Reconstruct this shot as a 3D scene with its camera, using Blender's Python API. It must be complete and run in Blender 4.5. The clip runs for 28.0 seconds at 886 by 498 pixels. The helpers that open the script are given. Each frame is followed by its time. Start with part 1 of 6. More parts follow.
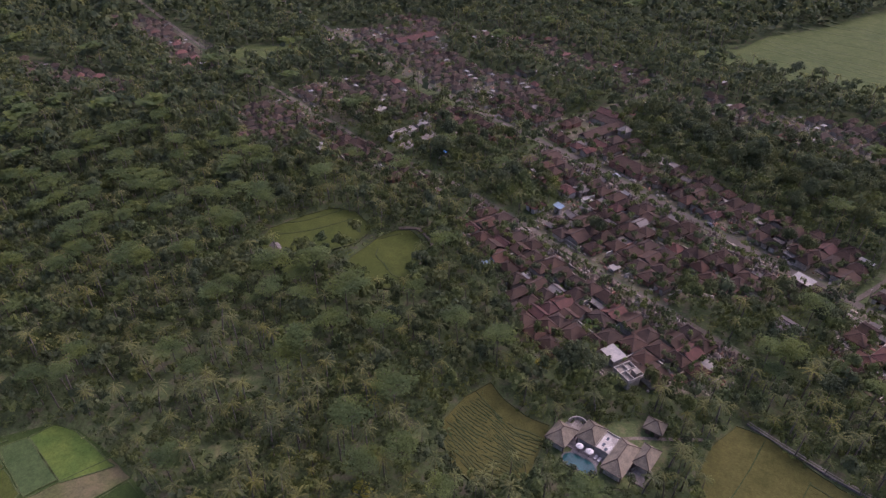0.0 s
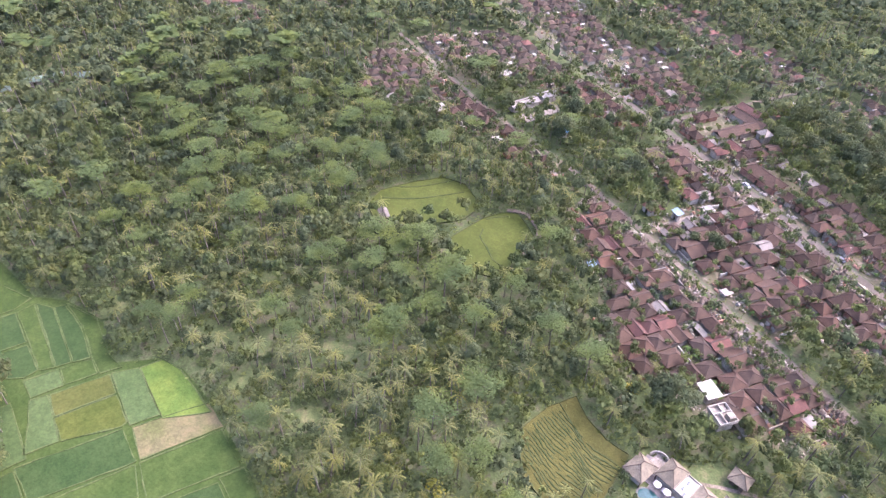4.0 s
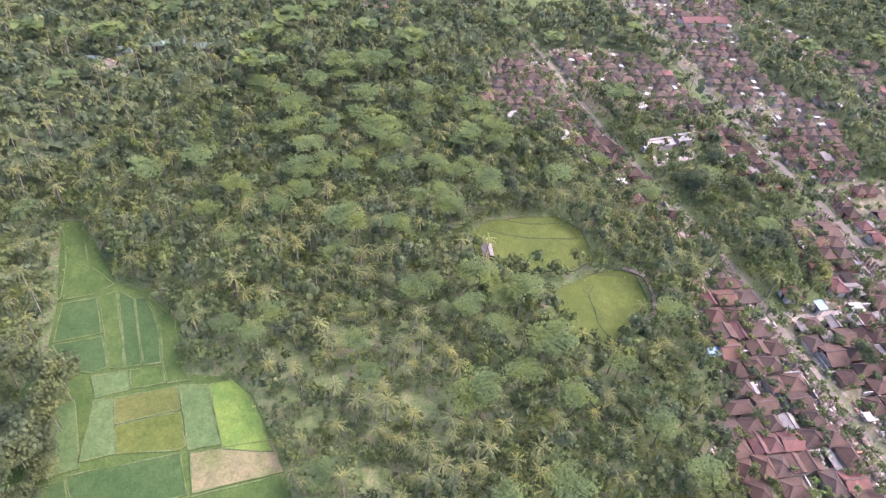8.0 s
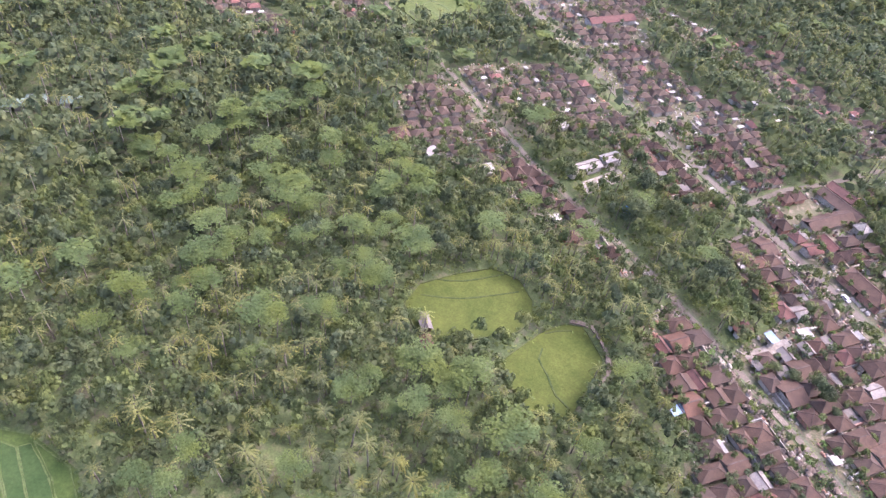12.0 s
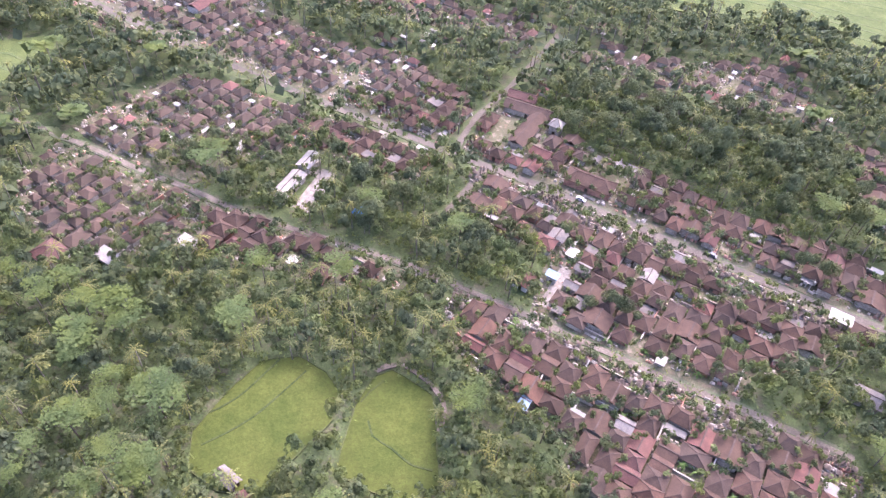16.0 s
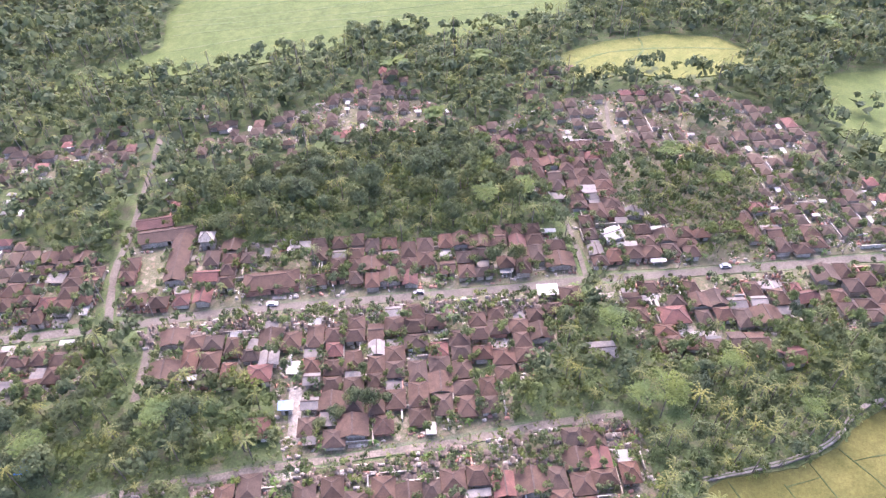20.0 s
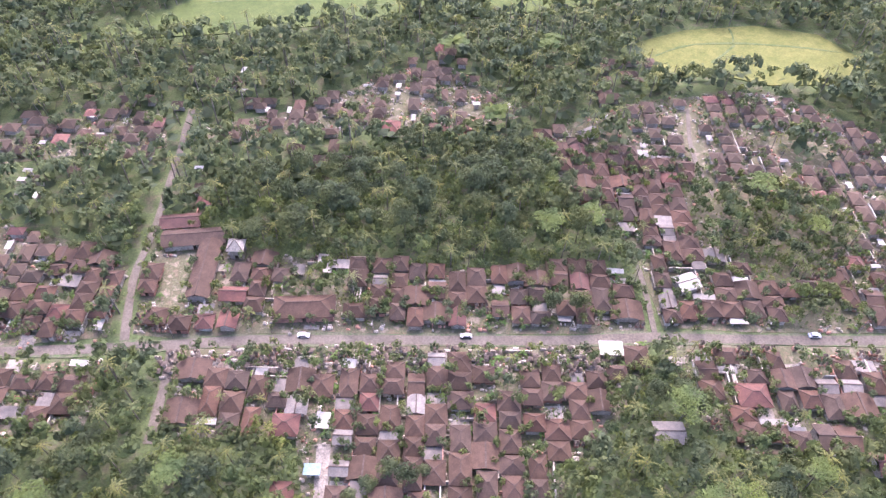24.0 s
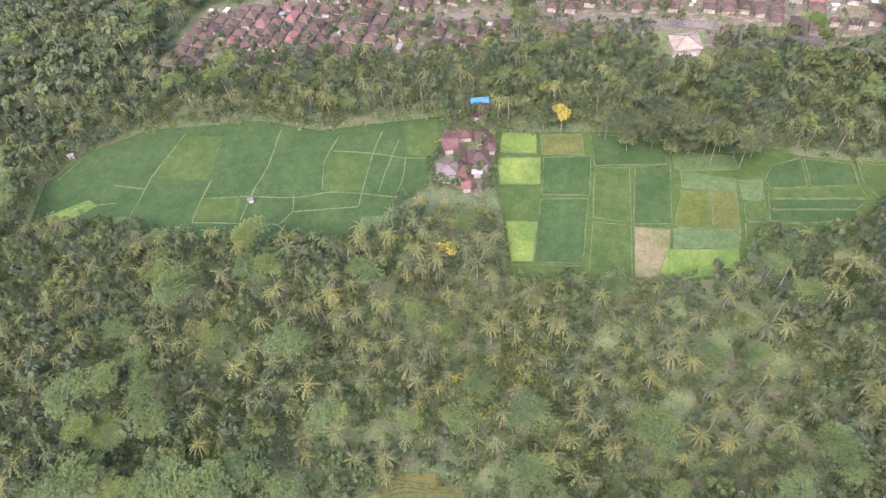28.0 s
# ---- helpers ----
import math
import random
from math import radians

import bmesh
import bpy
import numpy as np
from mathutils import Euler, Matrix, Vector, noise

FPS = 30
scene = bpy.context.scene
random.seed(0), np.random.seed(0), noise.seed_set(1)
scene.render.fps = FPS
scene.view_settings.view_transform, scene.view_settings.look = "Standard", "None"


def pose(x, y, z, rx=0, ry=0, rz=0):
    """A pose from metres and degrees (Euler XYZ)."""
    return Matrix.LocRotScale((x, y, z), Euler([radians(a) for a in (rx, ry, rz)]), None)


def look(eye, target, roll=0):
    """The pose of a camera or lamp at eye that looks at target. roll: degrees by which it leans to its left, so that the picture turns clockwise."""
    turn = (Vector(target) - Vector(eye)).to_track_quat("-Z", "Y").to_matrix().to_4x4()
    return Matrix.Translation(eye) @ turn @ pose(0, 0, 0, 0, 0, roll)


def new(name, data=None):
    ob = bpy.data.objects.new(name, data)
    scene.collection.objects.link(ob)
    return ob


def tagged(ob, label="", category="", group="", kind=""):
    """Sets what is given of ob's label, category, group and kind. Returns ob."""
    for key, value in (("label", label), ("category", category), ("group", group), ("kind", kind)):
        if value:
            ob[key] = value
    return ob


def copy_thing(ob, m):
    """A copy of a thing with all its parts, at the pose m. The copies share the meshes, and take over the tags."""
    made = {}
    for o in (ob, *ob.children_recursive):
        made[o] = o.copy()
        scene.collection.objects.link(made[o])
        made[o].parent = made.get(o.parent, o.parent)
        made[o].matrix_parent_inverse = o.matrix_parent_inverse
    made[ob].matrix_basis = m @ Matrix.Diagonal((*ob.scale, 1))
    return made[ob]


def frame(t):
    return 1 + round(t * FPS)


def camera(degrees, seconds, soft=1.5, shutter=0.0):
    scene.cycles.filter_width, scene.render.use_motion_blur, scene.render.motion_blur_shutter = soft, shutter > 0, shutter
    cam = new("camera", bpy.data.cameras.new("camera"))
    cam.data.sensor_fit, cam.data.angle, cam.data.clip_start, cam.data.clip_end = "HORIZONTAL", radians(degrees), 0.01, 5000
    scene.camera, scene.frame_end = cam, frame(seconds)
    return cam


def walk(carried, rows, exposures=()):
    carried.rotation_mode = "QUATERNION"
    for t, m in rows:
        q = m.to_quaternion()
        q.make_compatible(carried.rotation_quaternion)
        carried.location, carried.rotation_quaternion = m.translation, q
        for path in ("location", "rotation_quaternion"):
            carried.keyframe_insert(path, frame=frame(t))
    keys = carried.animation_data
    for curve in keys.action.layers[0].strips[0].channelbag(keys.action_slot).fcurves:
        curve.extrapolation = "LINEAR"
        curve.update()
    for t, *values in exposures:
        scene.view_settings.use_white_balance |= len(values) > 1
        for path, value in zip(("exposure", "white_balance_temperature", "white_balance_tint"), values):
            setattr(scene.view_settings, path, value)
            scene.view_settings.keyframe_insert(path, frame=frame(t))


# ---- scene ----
cam = camera(67.0, 28.0, soft=1.35)


def heading(x, y, z, bearing, pitch, lean):
    """A camera pose from its place, compass bearing, tilt and lean."""
    return pose(x, y, z, 90 + pitch, 0, -bearing) @ pose(0, 0, 0, 0, 0, lean)


FLIGHT = [
    (0, 109.4, -67.5, 151.3, -41.65, -34.90, 0.41),
    (0.5, 107.7, -66.7, 153.4, -40.73, -39.85, 0.83),
    (1, 106.2, -66.2, 155.5, -39.49, -39.98, 1.64),
    (1.5, 104.9, -65.8, 157.6, -43.64, -40.62, 1.00),
    (2, 103.6, -65.4, 159.5, -51.59, -42.45, 6.20),
    (2.5, 101.8, -64.6, 161.0, -48.11, -41.51, 5.38),
    (4.5, 92.6, -60.2, 165.0, -52.81, -40.67, 4.33),
    (5, 89.3, -59.0, 165.2, -54.75, -40.82, 7.58),
    (5.5, 85.3, -57.9, 164.8, -59.25, -41.42, 6.45),
    (6, 81.0, -56.9, 164.3, -60.95, -41.21, 8.73),
    (6.5, 76.8, -56.1, 164.0, -60.20, -41.38, 6.88),
    (7, 72.7, -55.3, 163.8, -60.84, -41.54, 8.07),
    (7.5, 68.6, -54.4, 163.9, -60.28, -42.22, 7.54),
    (8, 64.6, -53.6, 164.1, -59.92, -42.85, 7.86),
    (8.5, 60.6, -52.7, 164.4, -59.88, -42.10, 8.83),
    (9, 56.5, -51.7, 164.9, -60.05, -43.04, 8.04),
    (9.5, 52.3, -50.6, 165.5, -60.66, -43.19, 8.19),
    (10, 48.1, -49.3, 166.4, -60.35, -43.32, 9.27),
    (10.5, 43.7, -47.6, 167.4, -60.49, -43.55, 9.11),
    (11, 39.2, -45.6, 168.7, -60.91, -43.74, 9.90),
    (11.5, 34.2, -42.9, 169.8, -60.45, -44.40, 10.45),
    (12, 28.5, -39.7, 170.7, -49.98, -43.83, 8.45),
    (12.5, 22.1, -36.2, 170.9, -50.58, -44.49, 4.78),
    (14.5, -5.4, -21.0, 169.8, -44.67, -46.20, 6.65),
    (15, -10.5, -17.2, 169.6, -33.62, -45.52, 7.16),
    (15.5, -13.7, -13.5, 169.6, -28.33, -45.77, 3.71),
    (16, -14.8, -9.8, 169.6, -14.34, -46.05, 5.59),
    (16.5, -13.9, -5.9, 169.2, -8.70, -46.22, -1.50),
    (17, -11.4, -1.6, 168.2, 1.68, -45.29, -0.52),
    (17.5, -8.0, 2.0, 167.9, 14.35, -46.85, -4.55),
    (18, -4.7, 4.8, 168.7, 23.80, -48.02, -8.26),
    (18.5, -2.8, 7.5, 170.4, 31.63, -49.48, -11.41),
    (19, -2.7, 11.2, 172.2, 32.64, -47.31, -9.07),
    (19.5, -4.3, 16.7, 173.2, 33.29, -46.18, -5.91),
    (20, -7.1, 23.6, 173.5, 18.33, -42.90, -0.77),
    (20.5, -9.9, 31.0, 173.5, 14.10, -45.09, 6.42),
    (21, -12.1, 38.0, 173.9, 16.29, -46.19, 4.89),
    (21.5, -13.2, 44.4, 174.6, 15.68, -48.15, 2.53),
    (22, -13.0, 50.1, 175.5, 17.04, -48.24, 4.76),
    (22.5, -11.5, 55.3, 176.4, 17.49, -46.72, 5.70),
    (24.5, -0.9, 74.0, 179.8, 16.28, -50.44, 1.06),
    (25, 2.6, 77.9, 180.0, 35.68, -50.31, 3.67),
    (25.5, 6.4, 80.7, 179.5, 54.81, -51.82, 0.07),
    (26, 9.4, 82.0, 179.3, 82.07, -52.45, 0.63),
    (26.5, 11.1, 81.9, 179.9, 100.44, -54.69, -5.39),
    (27, 12.5, 80.5, 180.1, 122.71, -54.87, -3.26),
    (27.5, 13.9, 78.5, 179.9, 146.37, -55.30, -4.25),
    (28, 15.5, 76.1, 179.0, 171.21, -53.53, -8.08),
]
walk(cam, [(r[0], heading(*r[1:])) for r in FLIGHT],
     exposures=[(0.0, 0.90, 5650, 41), (0.5, 1.72, 5600, 36), (1.0, 2.02, 5570, 34), (1.5, 2.22, 5570, 34), (2.0, 2.37, 5570, 34), (2.5, 2.46, 5570, 34),
                (4.5, 2.85, 5570, 34), (10.0, 2.82, 5570, 34), (12.5, 2.86, 5570, 35), (15.0, 2.92, 5520, 37), (18.0, 3.05, 5520, 37), (20.0, 3.05, 5520, 36), (21.0, 2.93, 5520, 36), (25.0, 2.90, 5520, 36), (27.0, 2.85, 5520, 32), (28.0, 2.67, 5520, 31)])

# ---- light: hazy tropical noon, sun a little north of overhead ----
world = bpy.data.worlds.new("hazy_sky")
scene.world = world
world.use_nodes = True
wn = world.node_tree
sky = wn.nodes.new("ShaderNodeTexSky")
sky.sky_type = "NISHITA"
sky.sun_disc = False
sky.sun_elevation = radians(56)
sky.sun_rotation = radians(20)
sky.air_density, sky.dust_density, sky.ozone_density = 1.2, 5.0, 1.0
wn.nodes["Background"].inputs["Strength"].default_value = 0.15
wn.links.new(sky.outputs[0], wn.nodes["Background"].inputs["Color"])
sun_data = bpy.data.lights.new("sun", "SUN")
sun_data.energy, sun_data.angle, sun_data.color = 0.6, radians(32), (1.0, 0.95, 0.88)
sun = new("sun", sun_data)
sun.matrix_basis = look((60, 165, 260), (0, 0, 0))


# ---- materials ----
def mat_base(name, rough=0.8, spec=0.25):
    m = bpy.data.materials.new(name)
    m.use_nodes = True
    nt = m.node_tree
    b = nt.nodes["Principled BSDF"]
    b.inputs["Roughness"].default_value = rough
    b.inputs["Specular IOR Level"].default_value = spec
    return m, nt, b


def noise_fac(nt, size, detail=4.0, rough=0.6, coord="world"):
    n = nt.nodes.new("ShaderNodeTexNoise")
    n.inputs["Scale"].default_value = 1.0 / size
    n.inputs["Detail"].default_value = detail
    n.inputs["Roughness"].default_value = rough
    if coord == "world":
        g = nt.nodes.new("ShaderNodeNewGeometry")
        nt.links.new(g.outputs["Position"], n.inputs["Vector"])
    else:
        c = nt.nodes.new("ShaderNodeTexCoord")
        nt.links.new(c.outputs["Object"], n.inputs["Vector"])
    return n.outputs["Fac"]


def ramp(nt, fac, stops):
    r = nt.nodes.new("ShaderNodeValToRGB")
    e = r.color_ramp.elements
    while len(e) < len(stops):
        e.new(0.5)
    for el, (p, c) in zip(e, stops):
        el.position, el.color = p, (*c, 1)
    nt.links.new(fac, r.inputs[0])
    return r.outputs[0]


def mix(nt, fac, a, b, mode="MIX"):
    n = nt.nodes.new("ShaderNodeMix")
    n.data_type, n.blend_type = "RGBA", mode
    for sock, v in ((n.inputs[0], fac), (n.inputs[6], a), (n.inputs[7], b)):
        if isinstance(v, bpy.types.NodeSocket):
            nt.links.new(v, sock)
        elif isinstance(v, tuple):
            sock.default_value = (*v, 1)
        else:
            sock.default_value = v
    return n.outputs[2]


def bump(nt, b, fac, strength, dist):
    n = nt.nodes.new("ShaderNodeBump")
    n.inputs["Strength"].default_value, n.inputs["Distance"].default_value = strength, dist
    nt.links.new(fac, n.inputs["Height"])
    nt.links.new(n.outputs[0], b.inputs["Normal"])


def two_tone(name, a, b, size, fine, rough=0.85, spec=0.2, relief=0.0, c=None):
    """A surface with broad patches of a and b (and c) and a fine grain."""
    m, nt, p = mat_base(name, rough, spec)
    stops = [(0.38, a), (0.62, b)] if c is None else [(0.36, a), (0.5, b), (0.64, c)]
    col = ramp(nt, noise_fac(nt, size, 5), stops)
    grain = noise_fac(nt, fine, 3, 0.7)
    col = mix(nt, 0.55, col, ramp(nt, grain, [(0.36, (0.45, 0.45, 0.45)), (0.64, (1.4, 1.4, 1.4))]), "MULTIPLY")
    nt.links.new(col, p.inputs["Base Color"])
    if relief:
        bump(nt, p, grain, 0.6, relief)
    return m


def leaf_mat(name, dark, mid, light, patch=6.5, grain=0.55, bare=0.455):
    """Foliage: varies from tree to tree and clump to clump, with gaps between the leaves."""
    m, nt, p = mat_base(name, 0.7, 0.12)
    g = nt.nodes.new("ShaderNodeNewGeometry")
    o = nt.nodes.new("ShaderNodeObjectInfo")
    add = nt.nodes.new("ShaderNodeMath")
    add.operation = "MULTIPLY_ADD"
    nt.links.new(g.outputs["Random Per Island"], add.inputs[0])
    add.inputs[1].default_value = 0.20
    spread = nt.nodes.new("ShaderNodeMapRange")
    spread.inputs["From Min"].default_value, spread.inputs["From Max"].default_value = 0.3, 0.7
    spread.inputs["To Min"].default_value, spread.inputs["To Max"].default_value = 0.12, 0.82
    nt.links.new(noise_fac(nt, patch, 2), spread.inputs["Value"])
    nt.links.new(spread.outputs[0], add.inputs[2])
    add2 = nt.nodes.new("ShaderNodeMath")
    add2.operation = "MULTIPLY_ADD"
    nt.links.new(o.outputs["Random"], add2.inputs[0])
    add2.inputs[1].default_value = 0.30
    nt.links.new(add.outputs[0], add2.inputs[2])
    col = ramp(nt, add2.outputs[0], [(0.30, dark), (0.64, mid), (1.0, light)])
    col = mix(nt, 0.35, col, ramp(nt, noise_fac(nt, 0.5, 2, 0.7), [(0.3, (0.6, 0.6, 0.6)), (0.7, (1.3, 1.3, 1.2))]), "MULTIPLY")
    tone = ramp(nt, noise_fac(nt, 11, 2, 0.5), [(0.36, (0.96, 0.97, 1.07)), (0.5, (1.03, 1.0, 0.96)), (0.64, (1.13, 1.04, 0.80))])
    col = mix(nt, 1.0, col, tone, "MULTIPLY")
    nt.links.new(col, p.inputs["Base Color"])
    tr = nt.nodes.new("ShaderNodeBsdfTranslucent")
    nt.links.new(col, tr.inputs["Color"])
    ms = nt.nodes.new("ShaderNodeMixShader")
    ms.inputs[0].default_value = 0.48
    nt.links.new(p.outputs[0], ms.inputs[1])
    nt.links.new(tr.outputs[0], ms.inputs[2])
    gaps = nt.nodes.new("ShaderNodeMath")
    gaps.operation = "GREATER_THAN"
    gaps.inputs[1].default_value = bare
    nt.links.new(noise_fac(nt, grain, 3, 0.8), gaps.inputs[0])
    clear = nt.nodes.new("ShaderNodeBsdfTransparent")
    cut = nt.nodes.new("ShaderNodeMixShader")
    nt.links.new(gaps.outputs[0], cut.inputs[0])
    nt.links.new(clear.outputs[0], cut.inputs[1])
    nt.links.new(ms.outputs[0], cut.inputs[2])
    nt.links.new(cut.outputs[0], nt.nodes["Material Output"].inputs["Surface"])
    return m


def roof_mat(name, colours, rough=0.85, tile=0.0):
    """Roofing: a colour of its own for each roof, moss patches, courses of tiles."""
    m, nt, p = mat_base(name, rough, 0.1)
    o = nt.nodes.new("ShaderNodeObjectInfo")
    g = nt.nodes.new("ShaderNodeNewGeometry")
    step = 1.0 / (len(colours) - 1)
    col = ramp(nt, o.outputs["Random"], [(i * step, c) for i, c in enumerate(colours)])
    col = mix(nt, 0.6, col, ramp(nt, noise_fac(nt, 2.2, 5, 0.65), [(0.36, (0.6, 0.6, 0.62)), (0.64, (1.32, 1.28, 1.22))]), "MULTIPLY")
    col = mix(nt, 0.5, col, ramp(nt, noise_fac(nt, 0.35, 3, 0.7), [(0.36, (0.65, 0.65, 0.65)), (0.64, (1.3, 1.3, 1.3))]), "MULTIPLY")
    nt.links.new(col, p.inputs["Base Color"])
    if tile:
        w = nt.nodes.new("ShaderNodeTexWave")
        w.bands_direction = "Z"
        w.inputs["Scale"].default_value = 1.0 / tile
        w.inputs["Distortion"].default_value = 1.2
        nt.links.new(g.outputs["Position"], w.inputs["Vector"])
        bump(nt, p, w.outputs["Fac"], 0.5, 0.06)
    return m


M = {}
M["ground"] = two_tone("forest_floor", (0.040, 0.050, 0.020), (0.060, 0.076, 0.028), 5, 0.8, 0.95, 0.05, 0.3, (0.078, 0.07, 0.04))
M["yard"] = two_tone("packed_earth", (0.106, 0.079, 0.052), (0.064, 0.064, 0.032), 3, 0.45, 0.95, 0.05, 0.1, (0.150, 0.120, 0.086))
M["road"] = two_tone("worn_asphalt", (0.076, 0.062, 0.046), (0.102, 0.084, 0.063), 9, 0.6, 0.95, 0.08)
M["verge"] = two_tone("dusty_verge", (0.050, 0.062, 0.026), (0.085, 0.08, 0.048), 3, 0.5, 0.95, 0.1, 0.08, (0.06, 0.084, 0.03))
M["lane"] = two_tone("gravel_lane", (0.100, 0.080, 0.058), (0.150, 0.120, 0.088), 5, 0.5, 0.95, 0.05)
M["alley"] = two_tone("pale_trodden_earth", (0.105, 0.085, 0.062), (0.165, 0.132, 0.096), 4, 0.5, 0.95, 0.05)
M["concrete"] = two_tone("pale_concrete", (0.155, 0.130, 0.098), (0.27, 0.230, 0.178), 3, 0.4, 0.9, 0.1)
M["white"] = two_tone("white_plaster", (0.23, 0.20, 0.155), (0.38, 0.338, 0.275), 2.5, 0.4, 0.85, 0.12)
M["plaster"] = two_tone("stained_plaster", (0.19, 0.152, 0.11), (0.34, 0.288, 0.22), 4, 0.5, 0.9, 0.1)
M["brickwall"] = two_tone("red_brick_wall", (0.2, 0.10, 0.07), (0.32, 0.17, 0.11), 2.5, 0.4, 0.9, 0.2)
M["shrine_stone"] = two_tone("mossy_shrine_stone", (0.055, 0.046, 0.036), (0.30, 0.255, 0.20), 1.1, 0.4, 0.9, 0.1, 0.0, (0.12, 0.10, 0.078))
M["trunk"] = two_tone("grey_bark", (0.085, 0.072, 0.054), (0.165, 0.14, 0.108), 1.5, 0.3, 0.9, 0.1)
M["darkwood"] = two_tone("dark_timber", (0.05, 0.035, 0.025), (0.11, 0.08, 0.055), 1.5, 0.2, 0.8, 0.2)
M["glass"] = two_tone("dark_window", (0.02, 0.025, 0.03), (0.04, 0.05, 0.055), 1, 0.3, 0.15, 0.5)
M["roof"] = roof_mat("dark_clay_tiles", [(0.040, 0.0260, 0.0175), (0.051, 0.0320, 0.0212), (0.064, 0.0392, 0.0258), (0.049, 0.0350, 0.0255), (0.075, 0.0405, 0.0258)], tile=0.3)
M["roof_red"] = roof_mat("red_clay_tiles", [(0.076, 0.040, 0.030), (0.106, 0.049, 0.036), (0.064, 0.037, 0.029), (0.088, 0.043, 0.033)], tile=0.3)
M["roof_tan"] = roof_mat("weathered_tan_tiles", [(0.124, 0.103, 0.070), (0.158, 0.130, 0.088)], tile=0.3)
M["roof_tin"] = roof_mat("tin_sheet", [(0.19, 0.170, 0.138), (0.32, 0.290, 0.240), (0.155, 0.136, 0.110), (0.25, 0.225, 0.188), (0.12, 0.105, 0.086)], rough=0.6)
M["roof_grey"] = roof_mat("grey_asbestos_sheet", [(0.115, 0.098, 0.080), (0.085, 0.072, 0.060), (0.155, 0.134, 0.111)])
M["roof_blue"] = roof_mat("blue_painted_sheet", [(0.15, 0.205, 0.235), (0.18, 0.24, 0.27)], rough=0.6)
M["roof_bright_blue"] = roof_mat("bright_blue_sheet", [(0.045, 0.125, 0.27), (0.055, 0.15, 0.31)], rough=0.5)
M["roof_green"] = roof_mat("pale_green_sheet", [(0.105, 0.142, 0.105), (0.135, 0.165, 0.125)], rough=0.8)
M["ridge"] = two_tone("ridge_tiles", (0.044, 0.031, 0.023), (0.070, 0.050, 0.038), 2, 0.4, 0.9, 0.1)
M["pool"] = two_tone("pool_water", (0.010, 0.042, 0.040), (0.018, 0.060, 0.056), 3, 0.6, 0.06, 0.25)
M["dark_leaf"] = leaf_mat("dark_broad_leaves", (0.042, 0.054, 0.026), (0.066, 0.082, 0.036), (0.102, 0.118, 0.048))
M["mid_leaf"] = leaf_mat("green_broad_leaves", (0.046, 0.060, 0.024), (0.072, 0.092, 0.032), (0.116, 0.140, 0.044))
M["umbrella_leaf"] = leaf_mat("feathery_light_leaves", (0.056, 0.080, 0.026), (0.078, 0.106, 0.032), (0.106, 0.136, 0.040), 9, 0.45, 0.42)
M["palm_leaf"] = leaf_mat("palm_fronds", (0.050, 0.062, 0.026), (0.098, 0.108, 0.040), (0.146, 0.150, 0.048), 5, 0.5, 0.41)
M["far_leaf"] = leaf_mat("far_broad_leaves", (0.050, 0.065, 0.030), (0.076, 0.095, 0.039), (0.118, 0.136, 0.050), 8, 0.6, 0.29)
M["far_dark_leaf"] = leaf_mat("far_dark_leaves", (0.042, 0.055, 0.028), (0.064, 0.081, 0.037), (0.098, 0.114, 0.048), 8, 0.6, 0.29)
M["low_leaf"] = leaf_mat("grassy_undergrowth", (0.046, 0.062, 0.022), (0.074, 0.095, 0.030), (0.116, 0.138, 0.041), 9)
M["banana_leaf"] = leaf_mat("banana_leaves", (0.045, 0.08, 0.02), (0.075, 0.125, 0.03), (0.12, 0.175, 0.045))
M["yellow_leaf"] = leaf_mat("yellow_flowering_leaves", (0.14, 0.15, 0.03), (0.24, 0.22, 0.035), (0.32, 0.26, 0.05))
M["bund"] = two_tone("grassy_bund", (0.050, 0.068, 0.023), (0.082, 0.090, 0.036), 3, 0.5, 0.95, 0.1)

M["green_bund"] = two_tone("grassy_low_bund", (0.024, 0.034, 0.011), (0.042, 0.050, 0.018), 2.5, 0.5, 0.95, 0.1)
M["rice_bund"] = two_tone("sunny_grass_bund", (0.042, 0.059, 0.018), (0.066, 0.078, 0.028), 2.5, 0.5, 0.95, 0.1)
M["bank"] = two_tone("muddy_green_bank", (0.040, 0.050, 0.018), (0.072, 0.074, 0.030), 3, 0.5, 0.95, 0.1)
M["court"] = two_tone("cracked_court_slabs", (0.13, 0.108, 0.083), (0.21, 0.180, 0.142), 2.2, 0.4, 0.9, 0.1)
M["paint_white"] = two_tone("white_car_paint", (0.22, 0.22, 0.21), (0.3, 0.3, 0.285), 1.5, 0.2, 0.35, 0.5)
M["paint_dark"] = two_tone("dark_car_paint", (0.03, 0.03, 0.035), (0.05, 0.05, 0.055), 1.5, 0.2, 0.3, 0.5)
M["rubber"] = two_tone("black_rubber", (0.02, 0.02, 0.02), (0.03, 0.03, 0.03), 1, 0.1, 0.9, 0.2)
M["tile_floor"] = two_tone("stone_paving", (0.13, 0.108, 0.09), (0.23, 0.195, 0.165), 2, 0.3, 0.8, 0.3)
M["lawn"] = two_tone("rough_lawn", (0.048, 0.064, 0.022), (0.070, 0.084, 0.029), 3.0, 0.6, 0.95, 0.1, 0.1, (0.10, 0.096, 0.042))
M["darkstone"] = two_tone("dark_pool_stone", (0.05, 0.05, 0.045), (0.10, 0.098, 0.085), 1.5, 0.3, 0.7, 0.3)
M["cloth"] = two_tone("cream_canvas", (0.5, 0.45, 0.38), (0.6, 0.55, 0.47), 1.5, 0.3, 0.9, 0.1)


